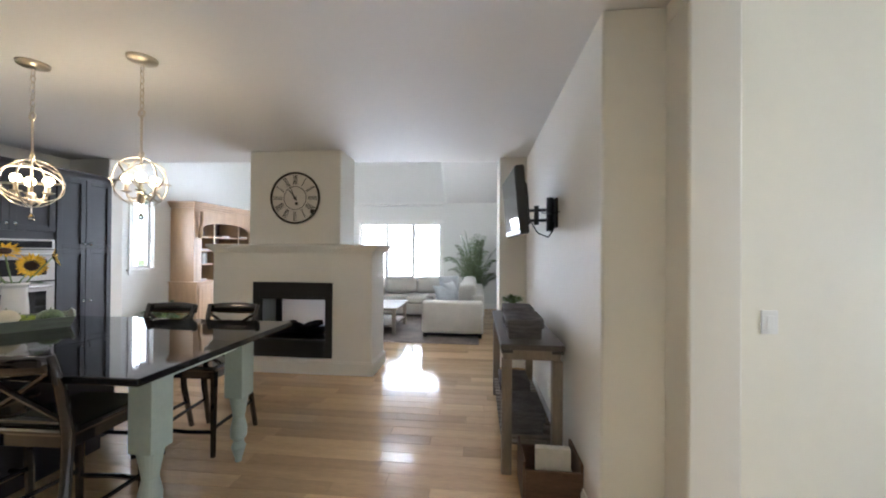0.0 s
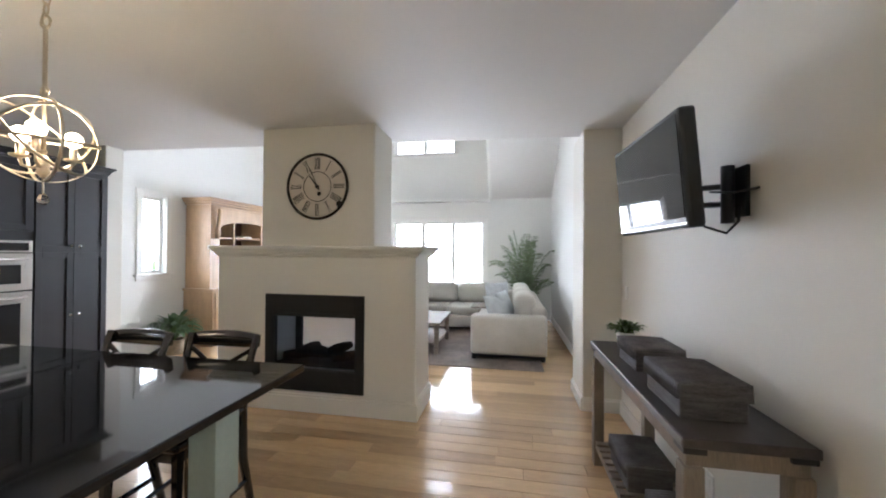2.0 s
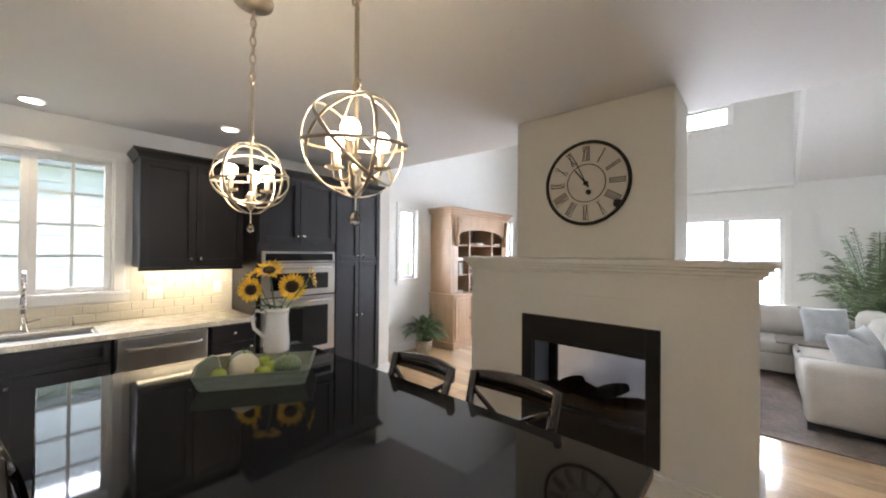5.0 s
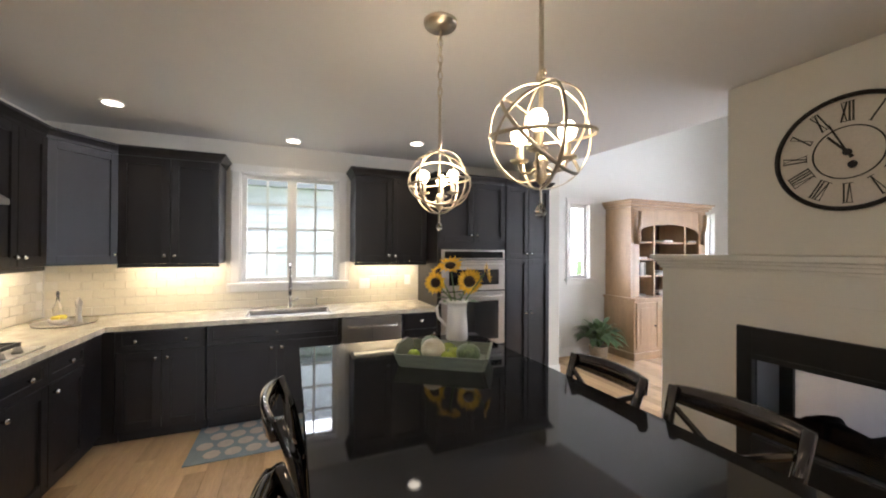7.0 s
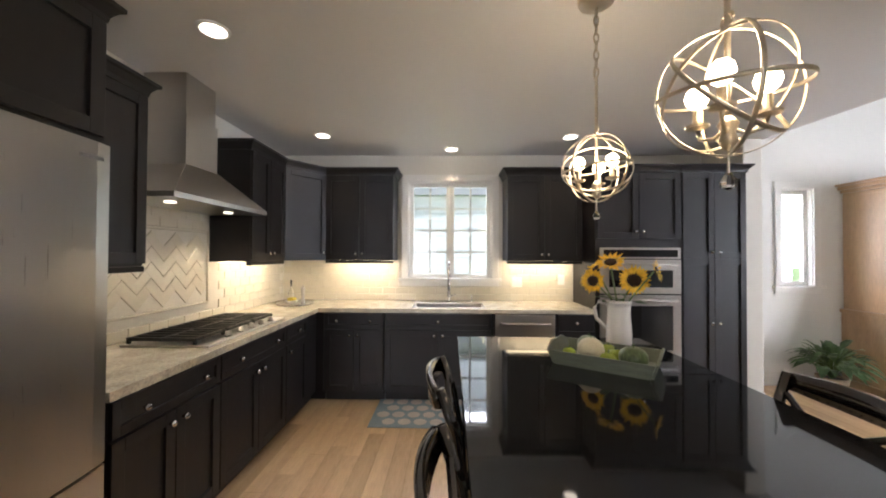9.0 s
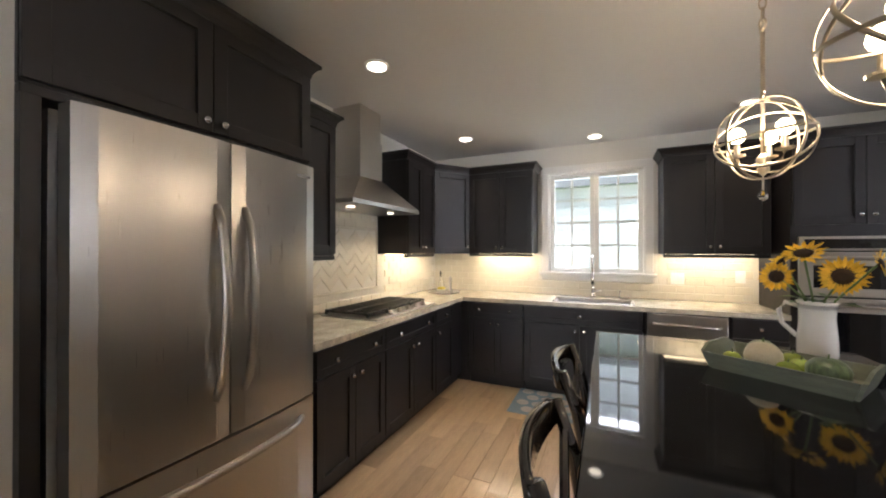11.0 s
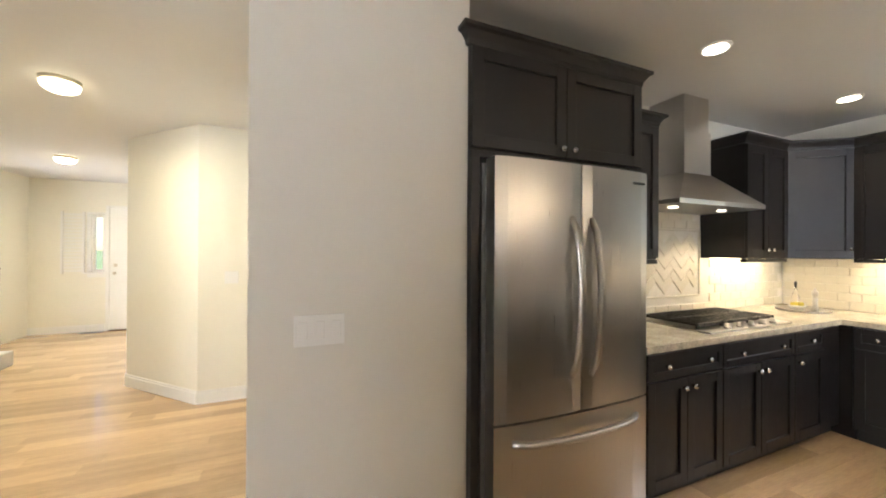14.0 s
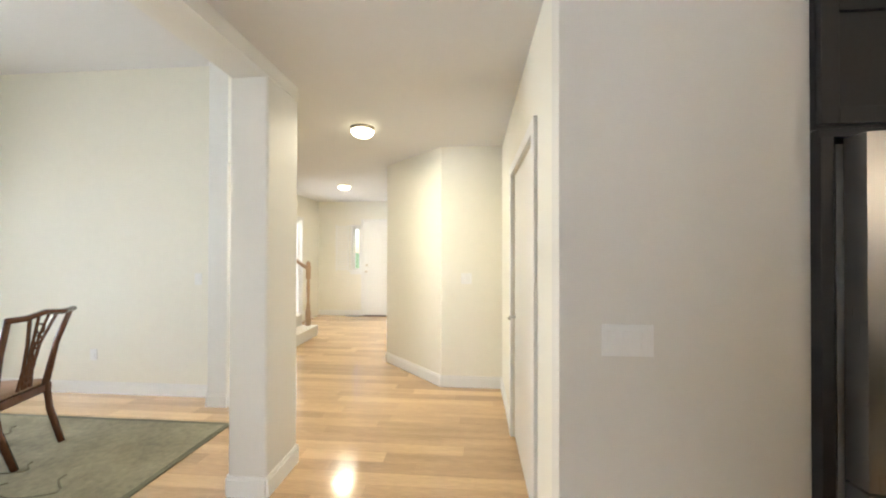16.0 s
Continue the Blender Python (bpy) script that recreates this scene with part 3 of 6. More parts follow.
part("pump", L((-5.6, 4.3, 0.915), [(0.014, 0), (0.012, 0.02), (0.006, 0.03), (0.006, 0.07), (0.01, 0.075), (0.01, 0.085)], 12), CHROME, so, smooth=True)

# wall cabinets


def upper(name, label, axis, face, u0, u1, z0, z1, doors, depth=0.33, ends="", knob_z=0.07):
    n = (0, 1, 0) if axis == "x" else (1, 0, 0)
    u = (1, 0, 0) if axis == "x" else (0, 1, 0)
    P = (lambda a, d, z: (a, face - d, z)) if axis == "x" else (lambda a, d, z: (face - d, a, z))
    c = thing(name, label, "cabinet", P((u0 + u1) / 2, depth, z0), "kitchen wall cabinets")
    part("body", B(P(u0, depth, z0), P(u1, 0.0, z1)), DARK, c)
    part("light_rail", B(P(u0, 0.03, z0 - 0.03), P(u1, -0.012, z0 - 0.001), 0.004), DARK, c)
    w = (u1 - u0) / doors
    for k in range(doors):
        d = front_panel("door", c, P(u0 + k * w, 0, z0 + 0.01), u, w, z1 - z0 - 0.02, n)
        knob(d, P(u0 + w * (k + 1) - 0.035 if k == 0 and doors > 1 or doors == 1 else u0 + k * w + 0.035, -0.02, z0 + knob_z), n)
    pts = []
    if axis == "x":
        if "a" in ends:
            pts += [(u0, face - depth, -1, 0), (u0, face, -1, 1)]
        else:
            pts += [(u0, face, 0, 1)]
        if "b" in ends:
            pts += [(u1, face, 1, 1), (u1, face - depth, 1, 0)]
        else:
            pts += [(u1, face, 0, 1)]
    else:
        if "a" in ends:
            pts += [(face - depth, u0, 0, -1), (face, u0, 1, -1)]
        else:
            pts += [(face, u0, 1, 0)]
        if "b" in ends:
            pts += [(face, u1, 1, 1), (face - depth, u1, 0, 1)]
        else:
            pts += [(face, u1, 1, 0)]
    crown(c, pts, z1 - 0.005)
    return c


UZ0, UZ1 = 1.375, 2.285
UF = WX + 0.33
upper("wall_cabinet", "dark espresso wall cabinet beside the ovens", "y", UF, 4.66, 5.44, UZ0, UZ1, 2, ends="a")
upper("wall_cabinet", "dark espresso wall cabinet beside the window", "y", UF, 2.74, 3.46, UZ0, UZ1, 2, ends="b")
upper("wall_cabinet", "dark espresso wall cabinet beside the range hood", "x", 2.46, -5.05, -4.47, UZ0, UZ1, 2, ends="b")
upper("wall_cabinet", "narrow dark espresso wall cabinet beside the refrigerator", "x", 2.46, -3.47, -2.99, UZ0, 2.27, 1, ends="a")
cc = thing("corner_wall_cabinet", "dark espresso diagonal corner wall cabinet", "cabinet", (-5.6, 2.3, UZ0), "kitchen wall cabinets")
part("body", prism([(WX, RY), (-5.055, RY), (-5.055, 2.46), (UF, 2.735), (WX, 2.735)], UZ0, UZ1), DARK, cc)
dv = Vector((-5.055, 2.46, 0)) - Vector((UF, 2.735, 0))
dl, dn = dv.length, Vector((-dv.y, dv.x, 0)).normalized()
if dn.x < 0:
    dn = -dn
d = front_panel("door", cc, (UF, 2.735, UZ0 + 0.01), dv.normalized(), dl, UZ1 - UZ0 - 0.02, dn)
knob(d, Vector((UF, 2.735, UZ0 + 0.08)) + dv.normalized() * 0.04 + dn * 0.02, dn)
crown(cc, [(UF, 2.735, 0.9, 0.5), (-5.055, 2.46, 0.5, 0.9)], UZ1 - 0.005)

# refrigerator and its surround
fc = upper("refrigerator_cabinet", "dark espresso cabinet above the refrigerator", "x", 2.73, -2.965, -1.925, 1.87, 2.335, 2, depth=0.58, ends="ab", knob_z=0.05)
gp = thing("cabinet_end_panel", "tall dark espresso panel beside the refrigerator", "panel", (-1.945, 2.45, 0))
part("panel", B((-1.965, 2.14, 0), (-1.925, 2.75, 1.839)), DARK, gp)
gp = thing("cabinet_end_panel", "tall dark espresso panel beside the refrigerator", "panel", (-2.95, 2.45, 0))
part("panel", B((-2.975, 2.14, 0), (-2.945, 2.75, 1.839)), DARK, gp)
fr = thing("refrigerator", "stainless steel french-door refrigerator with bottom freezer", "refrigerator", (-2.45, 2.45, 0))
part("body", B((-2.93, 2.15, 0.02), (-1.98, 2.74, 1.815)), material("grey_fridge_side", (0.16, 0.16, 0.16), 0.5), fr)
for nm, x0, x1, z0, z1 in (("door", -2.915, -2.462, 0.69, 1.832), ("door", -2.456, -2.0, 0.69, 1.832), ("freezer_drawer", -2.915, -2.0, 0.06, 0.68)):
    bm = bmesh.new()
    N = 8
    prev = None
    for i in range(N + 1):
        t = i / N
        x = x0 + (x1 - x0) * t
        y = 2.825 + 0.018 * (1 - (2 * (x + 2.4575) / 0.915) ** 2)
        if i == 0 or i == N:
            y -= 0.008
        col = [bm.verts.new((x, 2.745, z0)), bm.verts.new((x, y, z0)), bm.verts.new((x, y, z1)), bm.verts.new((x, 2.745, z1))]
        if prev:
            for k in range(4):
                bm.faces.new((prev[k], prev[(k + 1) % 4], col[(k + 1) % 4], col[k]))
        else:
            bm.faces.new(col)
        prev = col
    bm.faces.new(prev[::-1])
    d = part(nm, bm, STEEL, fr, "brushed stainless front")
    if nm == "door":
        hx = x1 - 0.055 if x1 < -2.45 and x0 < -2.6 else x0 + 0.055
        hz = [0.85 + 0.73 * i / 12 for i in range(13)]
        part("handle", T([(hx, 2.845 + 0.055 * math.sin(math.pi * i / 12) ** 0.6 if 0 < i < 12 else 2.835, z) for i, z in enumerate(hz)], 0.016, 10), STEEL, d, "curved steel handle", True)
    else:
        part("handle", T([(-2.83 + 0.745 * i / 12, 2.84 + 0.055 * math.sin(math.pi * i / 12) ** 0.6 if 0 < i < 12 else 2.83, 0.6) for i in range(13)], 0.016, 10), STEEL, d, "curved steel handle", True)
part("badge", B((-2.87, 2.834, 1.765), (-2.79, 2.84, 1.778)), CHROME, fr)

# ovens and tall cabinets
ot = thing("oven_cabinet", "tall dark espresso cabinet holding the ovens", "cabinet", (-5.4, 5.87, 0))
part("body", B((WX, 5.46, 0.1), (FX, 6.27, 2.245)), DARK, ot)
part("toe_kick", B((WX, 5.46, 0), (FX - 0.07, 6.27, 0.1)), DARK, ot)
for k in range(2):
    d = front_panel("door", ot, (FX, 5.47 + 0.4 * k, 1.6), (0, 1, 0), 0.4, 0.635, (1, 0, 0))
    knob(d, (FX + 0.02, 5.835 + 0.07 * k, 1.67), (1, 0, 0))
d = front_panel("drawer", ot, (FX, 5.47, 0.12), (0, 1, 0), 0.8, 0.32, (1, 0, 0))
crown(ot, [(WX, 5.46, 0, -1), (FX, 5.46, 1, -1), (FX, 6.27, 1, 0)], 2.24)
ov = thing("double_oven", "stainless steel double wall oven with black glass", "oven", (FX - 0.2, 5.87, 0.48))
part("body", B((FX - 0.5, 5.53, 0.47), (FX + 0.001, 6.23, 1.51)), BLACK, ov)
part("control_panel", B((FX + 0.002, 5.5, 1.41), (FX + 0.028, 6.26, 1.515), 0.004), STEEL, ov)
part("display", B((FX + 0.029, 5.53, 1.425), (FX + 0.031, 6.23, 1.495)), SCREEN, ov)
for z0, z1 in ((1.075, 1.4), (0.48, 1.06)):
    d = part("oven_door", B((FX + 0.002, 5.5, z0), (FX + 0.03, 6.26, z1), 0.004), STEEL, ov)
    part("oven_glass", B((FX + 0.03, 5.58, z0 + 0.06), (FX + 0.033, 6.18, z1 - 0.1)), SCREEN, d)
    part("handle", T([(FX + 0.03, 5.54, z1 - 0.045), (FX + 0.075, 5.555, z1 - 0.045), (FX + 0.075, 6.2, z1 - 0.045), (FX + 0.03, 6.215, z1 - 0.045)], 0.014, 10), STEEL, d, "steel bar handle", True)
pc = thing("pantry_cabinet", "tall dark espresso pantry cabinet with four doors", "cabinet", (-5.4, 6.57, 0))
part("body", B((WX, 6.275, 0.1), (FX, 6.89, 2.245)), DARK, pc)
part("toe_kick", B((WX, 6.275, 0), (FX - 0.07, 6.89, 0.1)), DARK, pc)
for k in range(2):
    for z0, z1 in ((1.42, 2.235), (0.12, 1.41)):
        d = front_panel("door", pc, (FX, 6.28 + 0.3 * k, z0), (0, 1, 0), 0.3, z1 - z0, (1, 0, 0), 0.055)
        knob(d, (FX + 0.02, 6.545 + 0.07 * k, 1.475 if z0 > 1 else 0.8), (1, 0, 0))
crown(pc, [(FX, 6.275, 1, 0), (FX, 6.89, 1, 1), (WX + 0.5, 6.89, 0, 1)], 2.24)

# range hood and cooktop
hd = thing("range_hood", "stainless steel chimney range hood", "range hood", (-3.97, RY, 1.74))
bm = bmesh.new()
lo = [(-4.46, RY), (-3.5, RY), (-3.5, 2.6), (-4.46, 2.6)]
hi = [(-4.13, RY), (-3.82, RY), (-3.82, 2.42), (-4.13, 2.42)]
r = [[bm.verts.new((*p, 1.745)) for p in lo], [bm.verts.new((*p, 1.775)) for p in lo], [bm.verts.new((*p, 2.0)) for p in hi]]
bm.faces.new(r[0][::-1]), bm.faces.new(r[2])
for a, b in zip(r, r[1:]):
    for k in range(4):
        bm.faces.new((a[k], a[(k + 1) % 4], b[(k + 1) % 4], b[k]))
part("canopy", bm, STEEL, hd)
part("chimney", B((-4.125, RY, 2.0), (-3.825, 2.415, 2.32)), STEEL, hd)
part("chimney_sleeve", B((-4.115, RY, 2.3), (-3.835, 2.405, CZ)), STEEL, hd)
for x in (-4.25, -3.7):
    part("hood_light", L((x, 2.42, 1.738), [(0.03, 0), (0.03, 0.006)], 16), HOODGLOW, hd, "lit halogen spot")
    lamp("hood_lamp", "SPOT", look((x, 2.42, 1.73), (x, 2.3, 0)), 9, WARM, 0.03, spot=110)
ck = thing("gas_cooktop", "stainless gas cooktop with black cast-iron grates", "cooktop", (-4.05, 2.47, 0.915))
part("tray", B((-4.52, 2.22, 0.916), (-3.6, 2.73, 0.928), 0.004), STEEL, ck)
for i in range(3):
    x0 = -4.5 + 0.3 * i
    bm = bmesh.new()
    for k in range(5):
        x = x0 + 0.02 + k * 0.0625
        box(bm, (x - 0.006, 2.24, 0.945), (x + 0.006, 2.64, 0.965))
    for y in (2.25, 2.44, 2.63):
        box(bm, (x0 + 0.01, y - 0.006, 0.944), (x0 + 0.28, y + 0.006, 0.964))
    for x in (x0 + 0.02, x0 + 0.27):
        for y in (2.25, 2.63):
            box(bm, (x - 0.008, y - 0.008, 0.928), (x + 0.008, y + 0.008, 0.945))
    part("grate", bm, BLACK, ck)
    for y in (2.33, 2.55):
        part("burner", L((x0 + 0.145, y, 0.928), [(0.045, 0), (0.045, 0.008), (0.03, 0.01), (0.03, 0.016)], 16), BLACK, ck)
for i in range(5):
    part("knob", L((-4.36 + 0.13 * i, 2.69, 0.928), [(0.022, 0), (0.022, 0.012), (0.017, 0.014), (0.016, 0.032)], 14), STEEL, ck, "steel control knob", True)

# counter things
tr = thing("oval_tray", "oval pewter tray on the counter corner", "tray", (-5.35, 2.45, 0.915))
part("plate", L((-5.35, 2.45, 0.915), [(0.15, 0), (0.18, 0.006), (0.185, 0.02), (0.178, 0.02), (0.15, 0.008)], 28), STEEL, tr, smooth=True)
gr = thing("pepper_mill", "tall clear and steel pepper mill", "pepper mill", (-5.3, 2.55, 0.924))
part("mill", L((-5.3, 2.55, 0.924), [(0.026, 0), (0.026, 0.03), (0.016, 0.06), (0.019, 0.11), (0.013, 0.12), (0.022, 0.14), (0.022, 0.17), (0.01, 0.18), (0.006, 0.2)], 16), STEEL, gr, smooth=True)
sp = thing("sponge_dish", "white dish with a yellow sponge", "dish", (-5.38, 2.4, 0.924))
part("dish", L((-5.38, 2.4, 0.924), [(0.04, 0), (0.065, 0.03), (0.06, 0.032), (0.038, 0.008)], 20), CERAMIC, sp, smooth=True)
part("sponge", B((-5.43, 2.37, 0.945), (-5.33, 2.43, 0.98), 0.008), YELLOW, sp)
bo = thing("oil_bottle", "slim clear glass oil bottle with dark stopper", "bottle", (-5.45, 2.36, 0.924))
part("bottle", L((-5.45, 2.36, 0.924), [(0.03, 0), (0.032, 0.01), (0.03, 0.1), (0.01, 0.15), (0.009, 0.2)], 16), CRYSTAL, bo, smooth=True)
part("stopper", L((-5.45, 2.36, 1.124), [(0.009, 0), (0.012, 0.02), (0.006, 0.04)], 10), BLACK, bo)

# under-cabinet strips
for nm, a, b in (("a", (WX + 0.05, 4.7, 1.366), (WX + 0.09, 5.4, 1.374)), ("b", (WX + 0.05, 2.78, 1.366), (WX + 0.09, 3.42, 1.374)), ("c", (-5.3, RY + 0.05, 1.366), (-4.52, RY + 0.09, 1.374))):
    t = thing("under_cabinet_light", "slim lit strip under a wall cabinet", "light", a, "under-cabinet lights")
    part("strip", B(a, b), STRIP, t)
lamp("strip_lamp", "AREA", look((WX + 0.2, 5.05, 1.362), (WX + 0.02, 5.05, 0.9)), 5, WARM, 0.7, 0.1)
lamp("strip_lamp", "AREA", look((WX + 0.2, 3.1, 1.362), (WX + 0.02, 3.1, 0.9)), 5, WARM, 0.64, 0.1)
bl = lamp("strip_lamp", "AREA", pose(-4.95, RY + 0.2, 1.362, -20, 0, 0), 5, WARM, 0.8, 0.1)

# recessed lights
for i, (x, y) in enumerate(((-3.41, 2.86), (-5.03, 2.84), (-5.49, 4.07), (-5.085, 5.21))):
    c = thing("recessed_light", "lit white recessed ceiling downlight", "ceiling light", (x, y, CZ), "recessed ceiling lights")
    part("trim_ring", L((x, y, CZ - 0.008), [(0.075, 0), (0.078, 0.006), (0.078, 0.008), (0.05, 0.008)], 24), WHITE, c, smooth=True)
    part("lens", L((x, y, CZ - 0.011), [(0.06, 0), (0.06, 0.003)], 24), CANGLOW, c, "glowing lens")
    lamp("downlight_lamp", "SPOT", look((x, y, CZ - 0.02), (x, y + 0.001, 0)), 22, WARM, 0.05, spot=105)

# ---- island ----
IX0, IX1, IY0, IY1, IZ = -4.17, -1.865, 4.115, 5.385, 0.866
isl = thing("kitchen_island", "dark island with a glossy black top on sage legs", "kitchen island", (-2.9, 4.7, 0))
part("worktop", B((IX0, IY0, IZ - 0.035), (IX1, IY1, IZ), 0.006), BLACKSTONE, isl, "glossy black stone top")
part("cabinet_body", B((IX0 + 0.05, IY0 + 0.28, 0.1), (-3.05, IY1 - 0.3, IZ - 0.036)), DARK, isl)
part("plinth", B((IX0 + 0.1, IY0 + 0.33, 0), (-3.1, IY1 - 0.35, 0.1)), DARK, isl)
part("apron", B((-3.049, IY0 + 0.2, IZ - 0.1), (IX1 - 0.14, IY1 - 0.33, IZ - 0.036)), SAGE, isl)
for x in (-2.03,):
    for y in (4.345, 5.0):
        part("leg", box(L((x, y, 0), [(0.02, 0), (0.022, 0.02), (0.045, 0.1), (0.03, 0.14), (0.05, 0.17), (0.052, 0.22), (0.035, 0.3), (0.055, 0.42), (0.06, 0.44)], 20), (x - 0.062, y - 0.062, 0.44), (x + 0.062, y + 0.062, IZ - 0.036), 0.004), SAGE, isl, "turned sage green leg")


def bar_chair():
    """Counter chair at the origin, facing +y; back at y = -0.21."""
    c = thing("bar_chair", "glossy black wooden counter chair with crossed back", "chair", (0, 0, 0), "chairs round the island")
    part("seat", B((-0.21, -0.2, 0.6), (0.21, 0.22, 0.64), 0.015), GLOSSBLACK, c)
    part("apron", B((-0.19, -0.18, 0.545), (0.19, 0.19, 0.6)), GLOSSBLACK, c)
    for s in (-1, 1):
        part("front_leg", T([(s * 0.18, 0.18, 0.6), (s * 0.185, 0.19, 0)], 0.02, 6, radii=[0.026, 0.018]), GLOSSBLACK, c)
        part("back_post", T([(s * 0.2, -0.27, 0), (s * 0.19, -0.2, 0.35), (s * 0.19, -0.19, 0.62), (s * 0.195, -0.23, 0.85), (s * 0.205, -0.28, 1.0)], 0.02, 8, radii=[0.018, 0.023, 0.024, 0.021, 0.018]), GLOSSBLACK, c, smooth=True)
        part("cross_bar", T([(s * 0.18, -0.215, 0.7), (0, -0.235 - s * 0.006, 0.81), (-s * 0.18, -0.255, 0.92)], 0.013, 6), GLOSSBLACK, c)
        part("side_rung", T([(s * 0.186, 0.18, 0.2), (s * 0.197, -0.23, 0.22)], 0.013, 6), GLOSSBLACK, c)
    bm = bmesh.new()
    prev = None
    for i in range(13):
        t = i / 6 - 1
        x, y = 0.21 * t, -0.285 - 0.035 * (1 - t * t)
        h = 0.045 - 0.012 * t * t
        col = [bm.verts.new((x, y - 0.012, 0.965 - h)), bm.verts.new((x, y + 0.012, 0.965 - h)), bm.verts.new((x, y + 0.004, 0.965 + h)), bm.verts.new((x, y - 0.02, 0.965 + h))]
        if prev:
            for k in range(4):
                bm.faces.new((prev[k], prev[(k + 1) % 4], col[(k + 1) % 4], col[k]))
        else:
            bm.faces.new(col)
        prev = col
    bm.faces.new(prev[::-1])
    bmesh.ops.bevel(bm, geom=[e for e in bm.edges if e.calc_face_angle(0) > 1.0], offset=0.008, segments=2, affect="EDGES")
    part("top_rail", bm, GLOSSBLACK, c, smooth=True)
    part("front_rung", T([(-0.186, 0.185, 0.17), (0, 0.2, 0.17), (0.186, 0.185, 0.17)], 0.014, 6), GLOSSBLACK, c)
    part("low_back_rail", T([(-0.19, -0.2, 0.68), (0.19, -0.2, 0.68)], 0.015, 6), GLOSSBLACK, c)
    return c


ch = bar_chair()
for c in ch.children:
    c.data.transform(Matrix.Diagonal((1, 1, 0.97, 1)))
copy_thing(ch, pose(-2.42, 5.21, 0, 0, 0, 181))
copy_thing(ch, pose(-2.43, 4.33, 0, 0, 0, 2))
copy_thing(ch, pose(-3.1, 4.31, 0, 0, 0, 1))
ch.matrix_basis = pose(-2.93, 5.15, 0, 0, 0, 178)

# pendants


def pendant(x, y, tilt):
    c = thing("globe_pendant", "champagne metal orb pendant lamp with three lit bulbs", "pendant lamp", (x, y, CZ), "pendants over the island")
    part("canopy_plate", L((x, y, CZ - 0.03), [(0.01, 0), (0.075, 0.012), (0.08, 0.03)], 24), NICKEL, c, smooth=True)
    for i in range(8):
        z = CZ - 0.06 - i * 0.038
        a = (i % 2) * 1.57
        pts = [(x + 0.011 * math.cos(t) * math.cos(a), y + 0.011 * math.cos(t) * math.sin(a), z + 0.024 * math.sin(t)) for t in [k * 0.785 for k in range(8)]]
        part("chain_link", T(pts, 0.003, 5, True), NICKEL, c)
    zc, R = 1.825, 0.147
    part("loop", T([(x + 0.022 * math.cos(t), y, 2.0 + 0.245 + 0.022 * math.sin(t)) for t in [k * 0.6283 for k in range(10)]], 0.004, 6, True), NICKEL, c)
    part("stem", T([(x, y, 2.23), (x, y, 1.72)], 0.007, 8), NICKEL, c, smooth=True)
    part("stem_loop", T([(x + 0.018 * math.cos(t), y, 1.995 + 0.018 * math.sin(t)) for t in [k * 0.6283 for k in range(10)]], 0.004, 6, True), NICKEL, c)
    for i, (rx, rz) in enumerate(((90, 20), (90, 110), (8, 0), (52, 60), (-50, 40))):
        m = Matrix.Translation((x, y, zc)) @ pose(0, 0, 0, rx, 0, rz + tilt).to_3x3().to_4x4()
        bm = bmesh.new()
        prof = [(R, -0.0048), (R + 0.003, -0.0048), (R + 0.003, 0.0048), (R, 0.0048)]
        rings = [[bm.verts.new(((r - 0.002 * i * 0.3) * math.cos(k * 6.28319 / 48), (r - 0.002 * i * 0.3) * math.sin(k * 6.28319 / 48), h)) for k in range(48)] for r, h in prof]
        for a, b in zip(rings, rings[1:] + rings[:1]):
            for k in range(48):
                bm.faces.new((a[k], a[(k + 1) % 48], b[(k + 1) % 48], b[k]))
        bmesh.ops.transform(bm, matrix=m, verts=bm.verts)
        part("orb_ring", bm, NICKEL, c, smooth=True)
    part("hub", L((x, y, 1.69), [(0.006, 0), (0.02, 0.02), (0.014, 0.04), (0.022, 0.06), (0.008, 0.08)], 14), NICKEL, c, smooth=True)
    for k in range(3):
        a = radians(tilt + 20 + 120 * k)
        ca, sa = math.cos(a), math.sin(a)
        arm = part("arm", T([(x, y, 1.745), (x + 0.035 * ca, y + 0.035 * sa, 1.725), (x + 0.07 * ca, y + 0.07 * sa, 1.735), (x + 0.078 * ca, y + 0.078 * sa, 1.76)], 0.005, 6), NICKEL, c, smooth=True)
        p = (x + 0.078 * ca, y + 0.078 * sa, 1.76)
        part("candle_cup", L(p, [(0.006, 0), (0.026, 0.006), (0.028, 0.012), (0.01, 0.012), (0.01, 0.05)], 12), NICKEL, arm)
        part("bulb", ball((p[0], p[1], 1.845), 0.027, (1, 1, 1.1)), BULB, arm, "round lit bulb", True)
    part("drop_rod", T([(x, y, 1.69), (x, y, 1.635)], 0.003, 6), NICKEL, c)
    part("crystal_drop", L((x, y, 1.595), [(0.003, 0), (0.014, 0.008), (0.018, 0.018), (0.01, 0.034), (0.003, 0.045)], 8), CRYSTAL, c, "faceted clear crystal drop")
    lamp("pendant_lamp", "POINT", pose(x, y, 1.88), 9, WARM, 0.07)


pendant(-3.225, 4.71, 10)
pendant(-2.48, 4.716, 55)

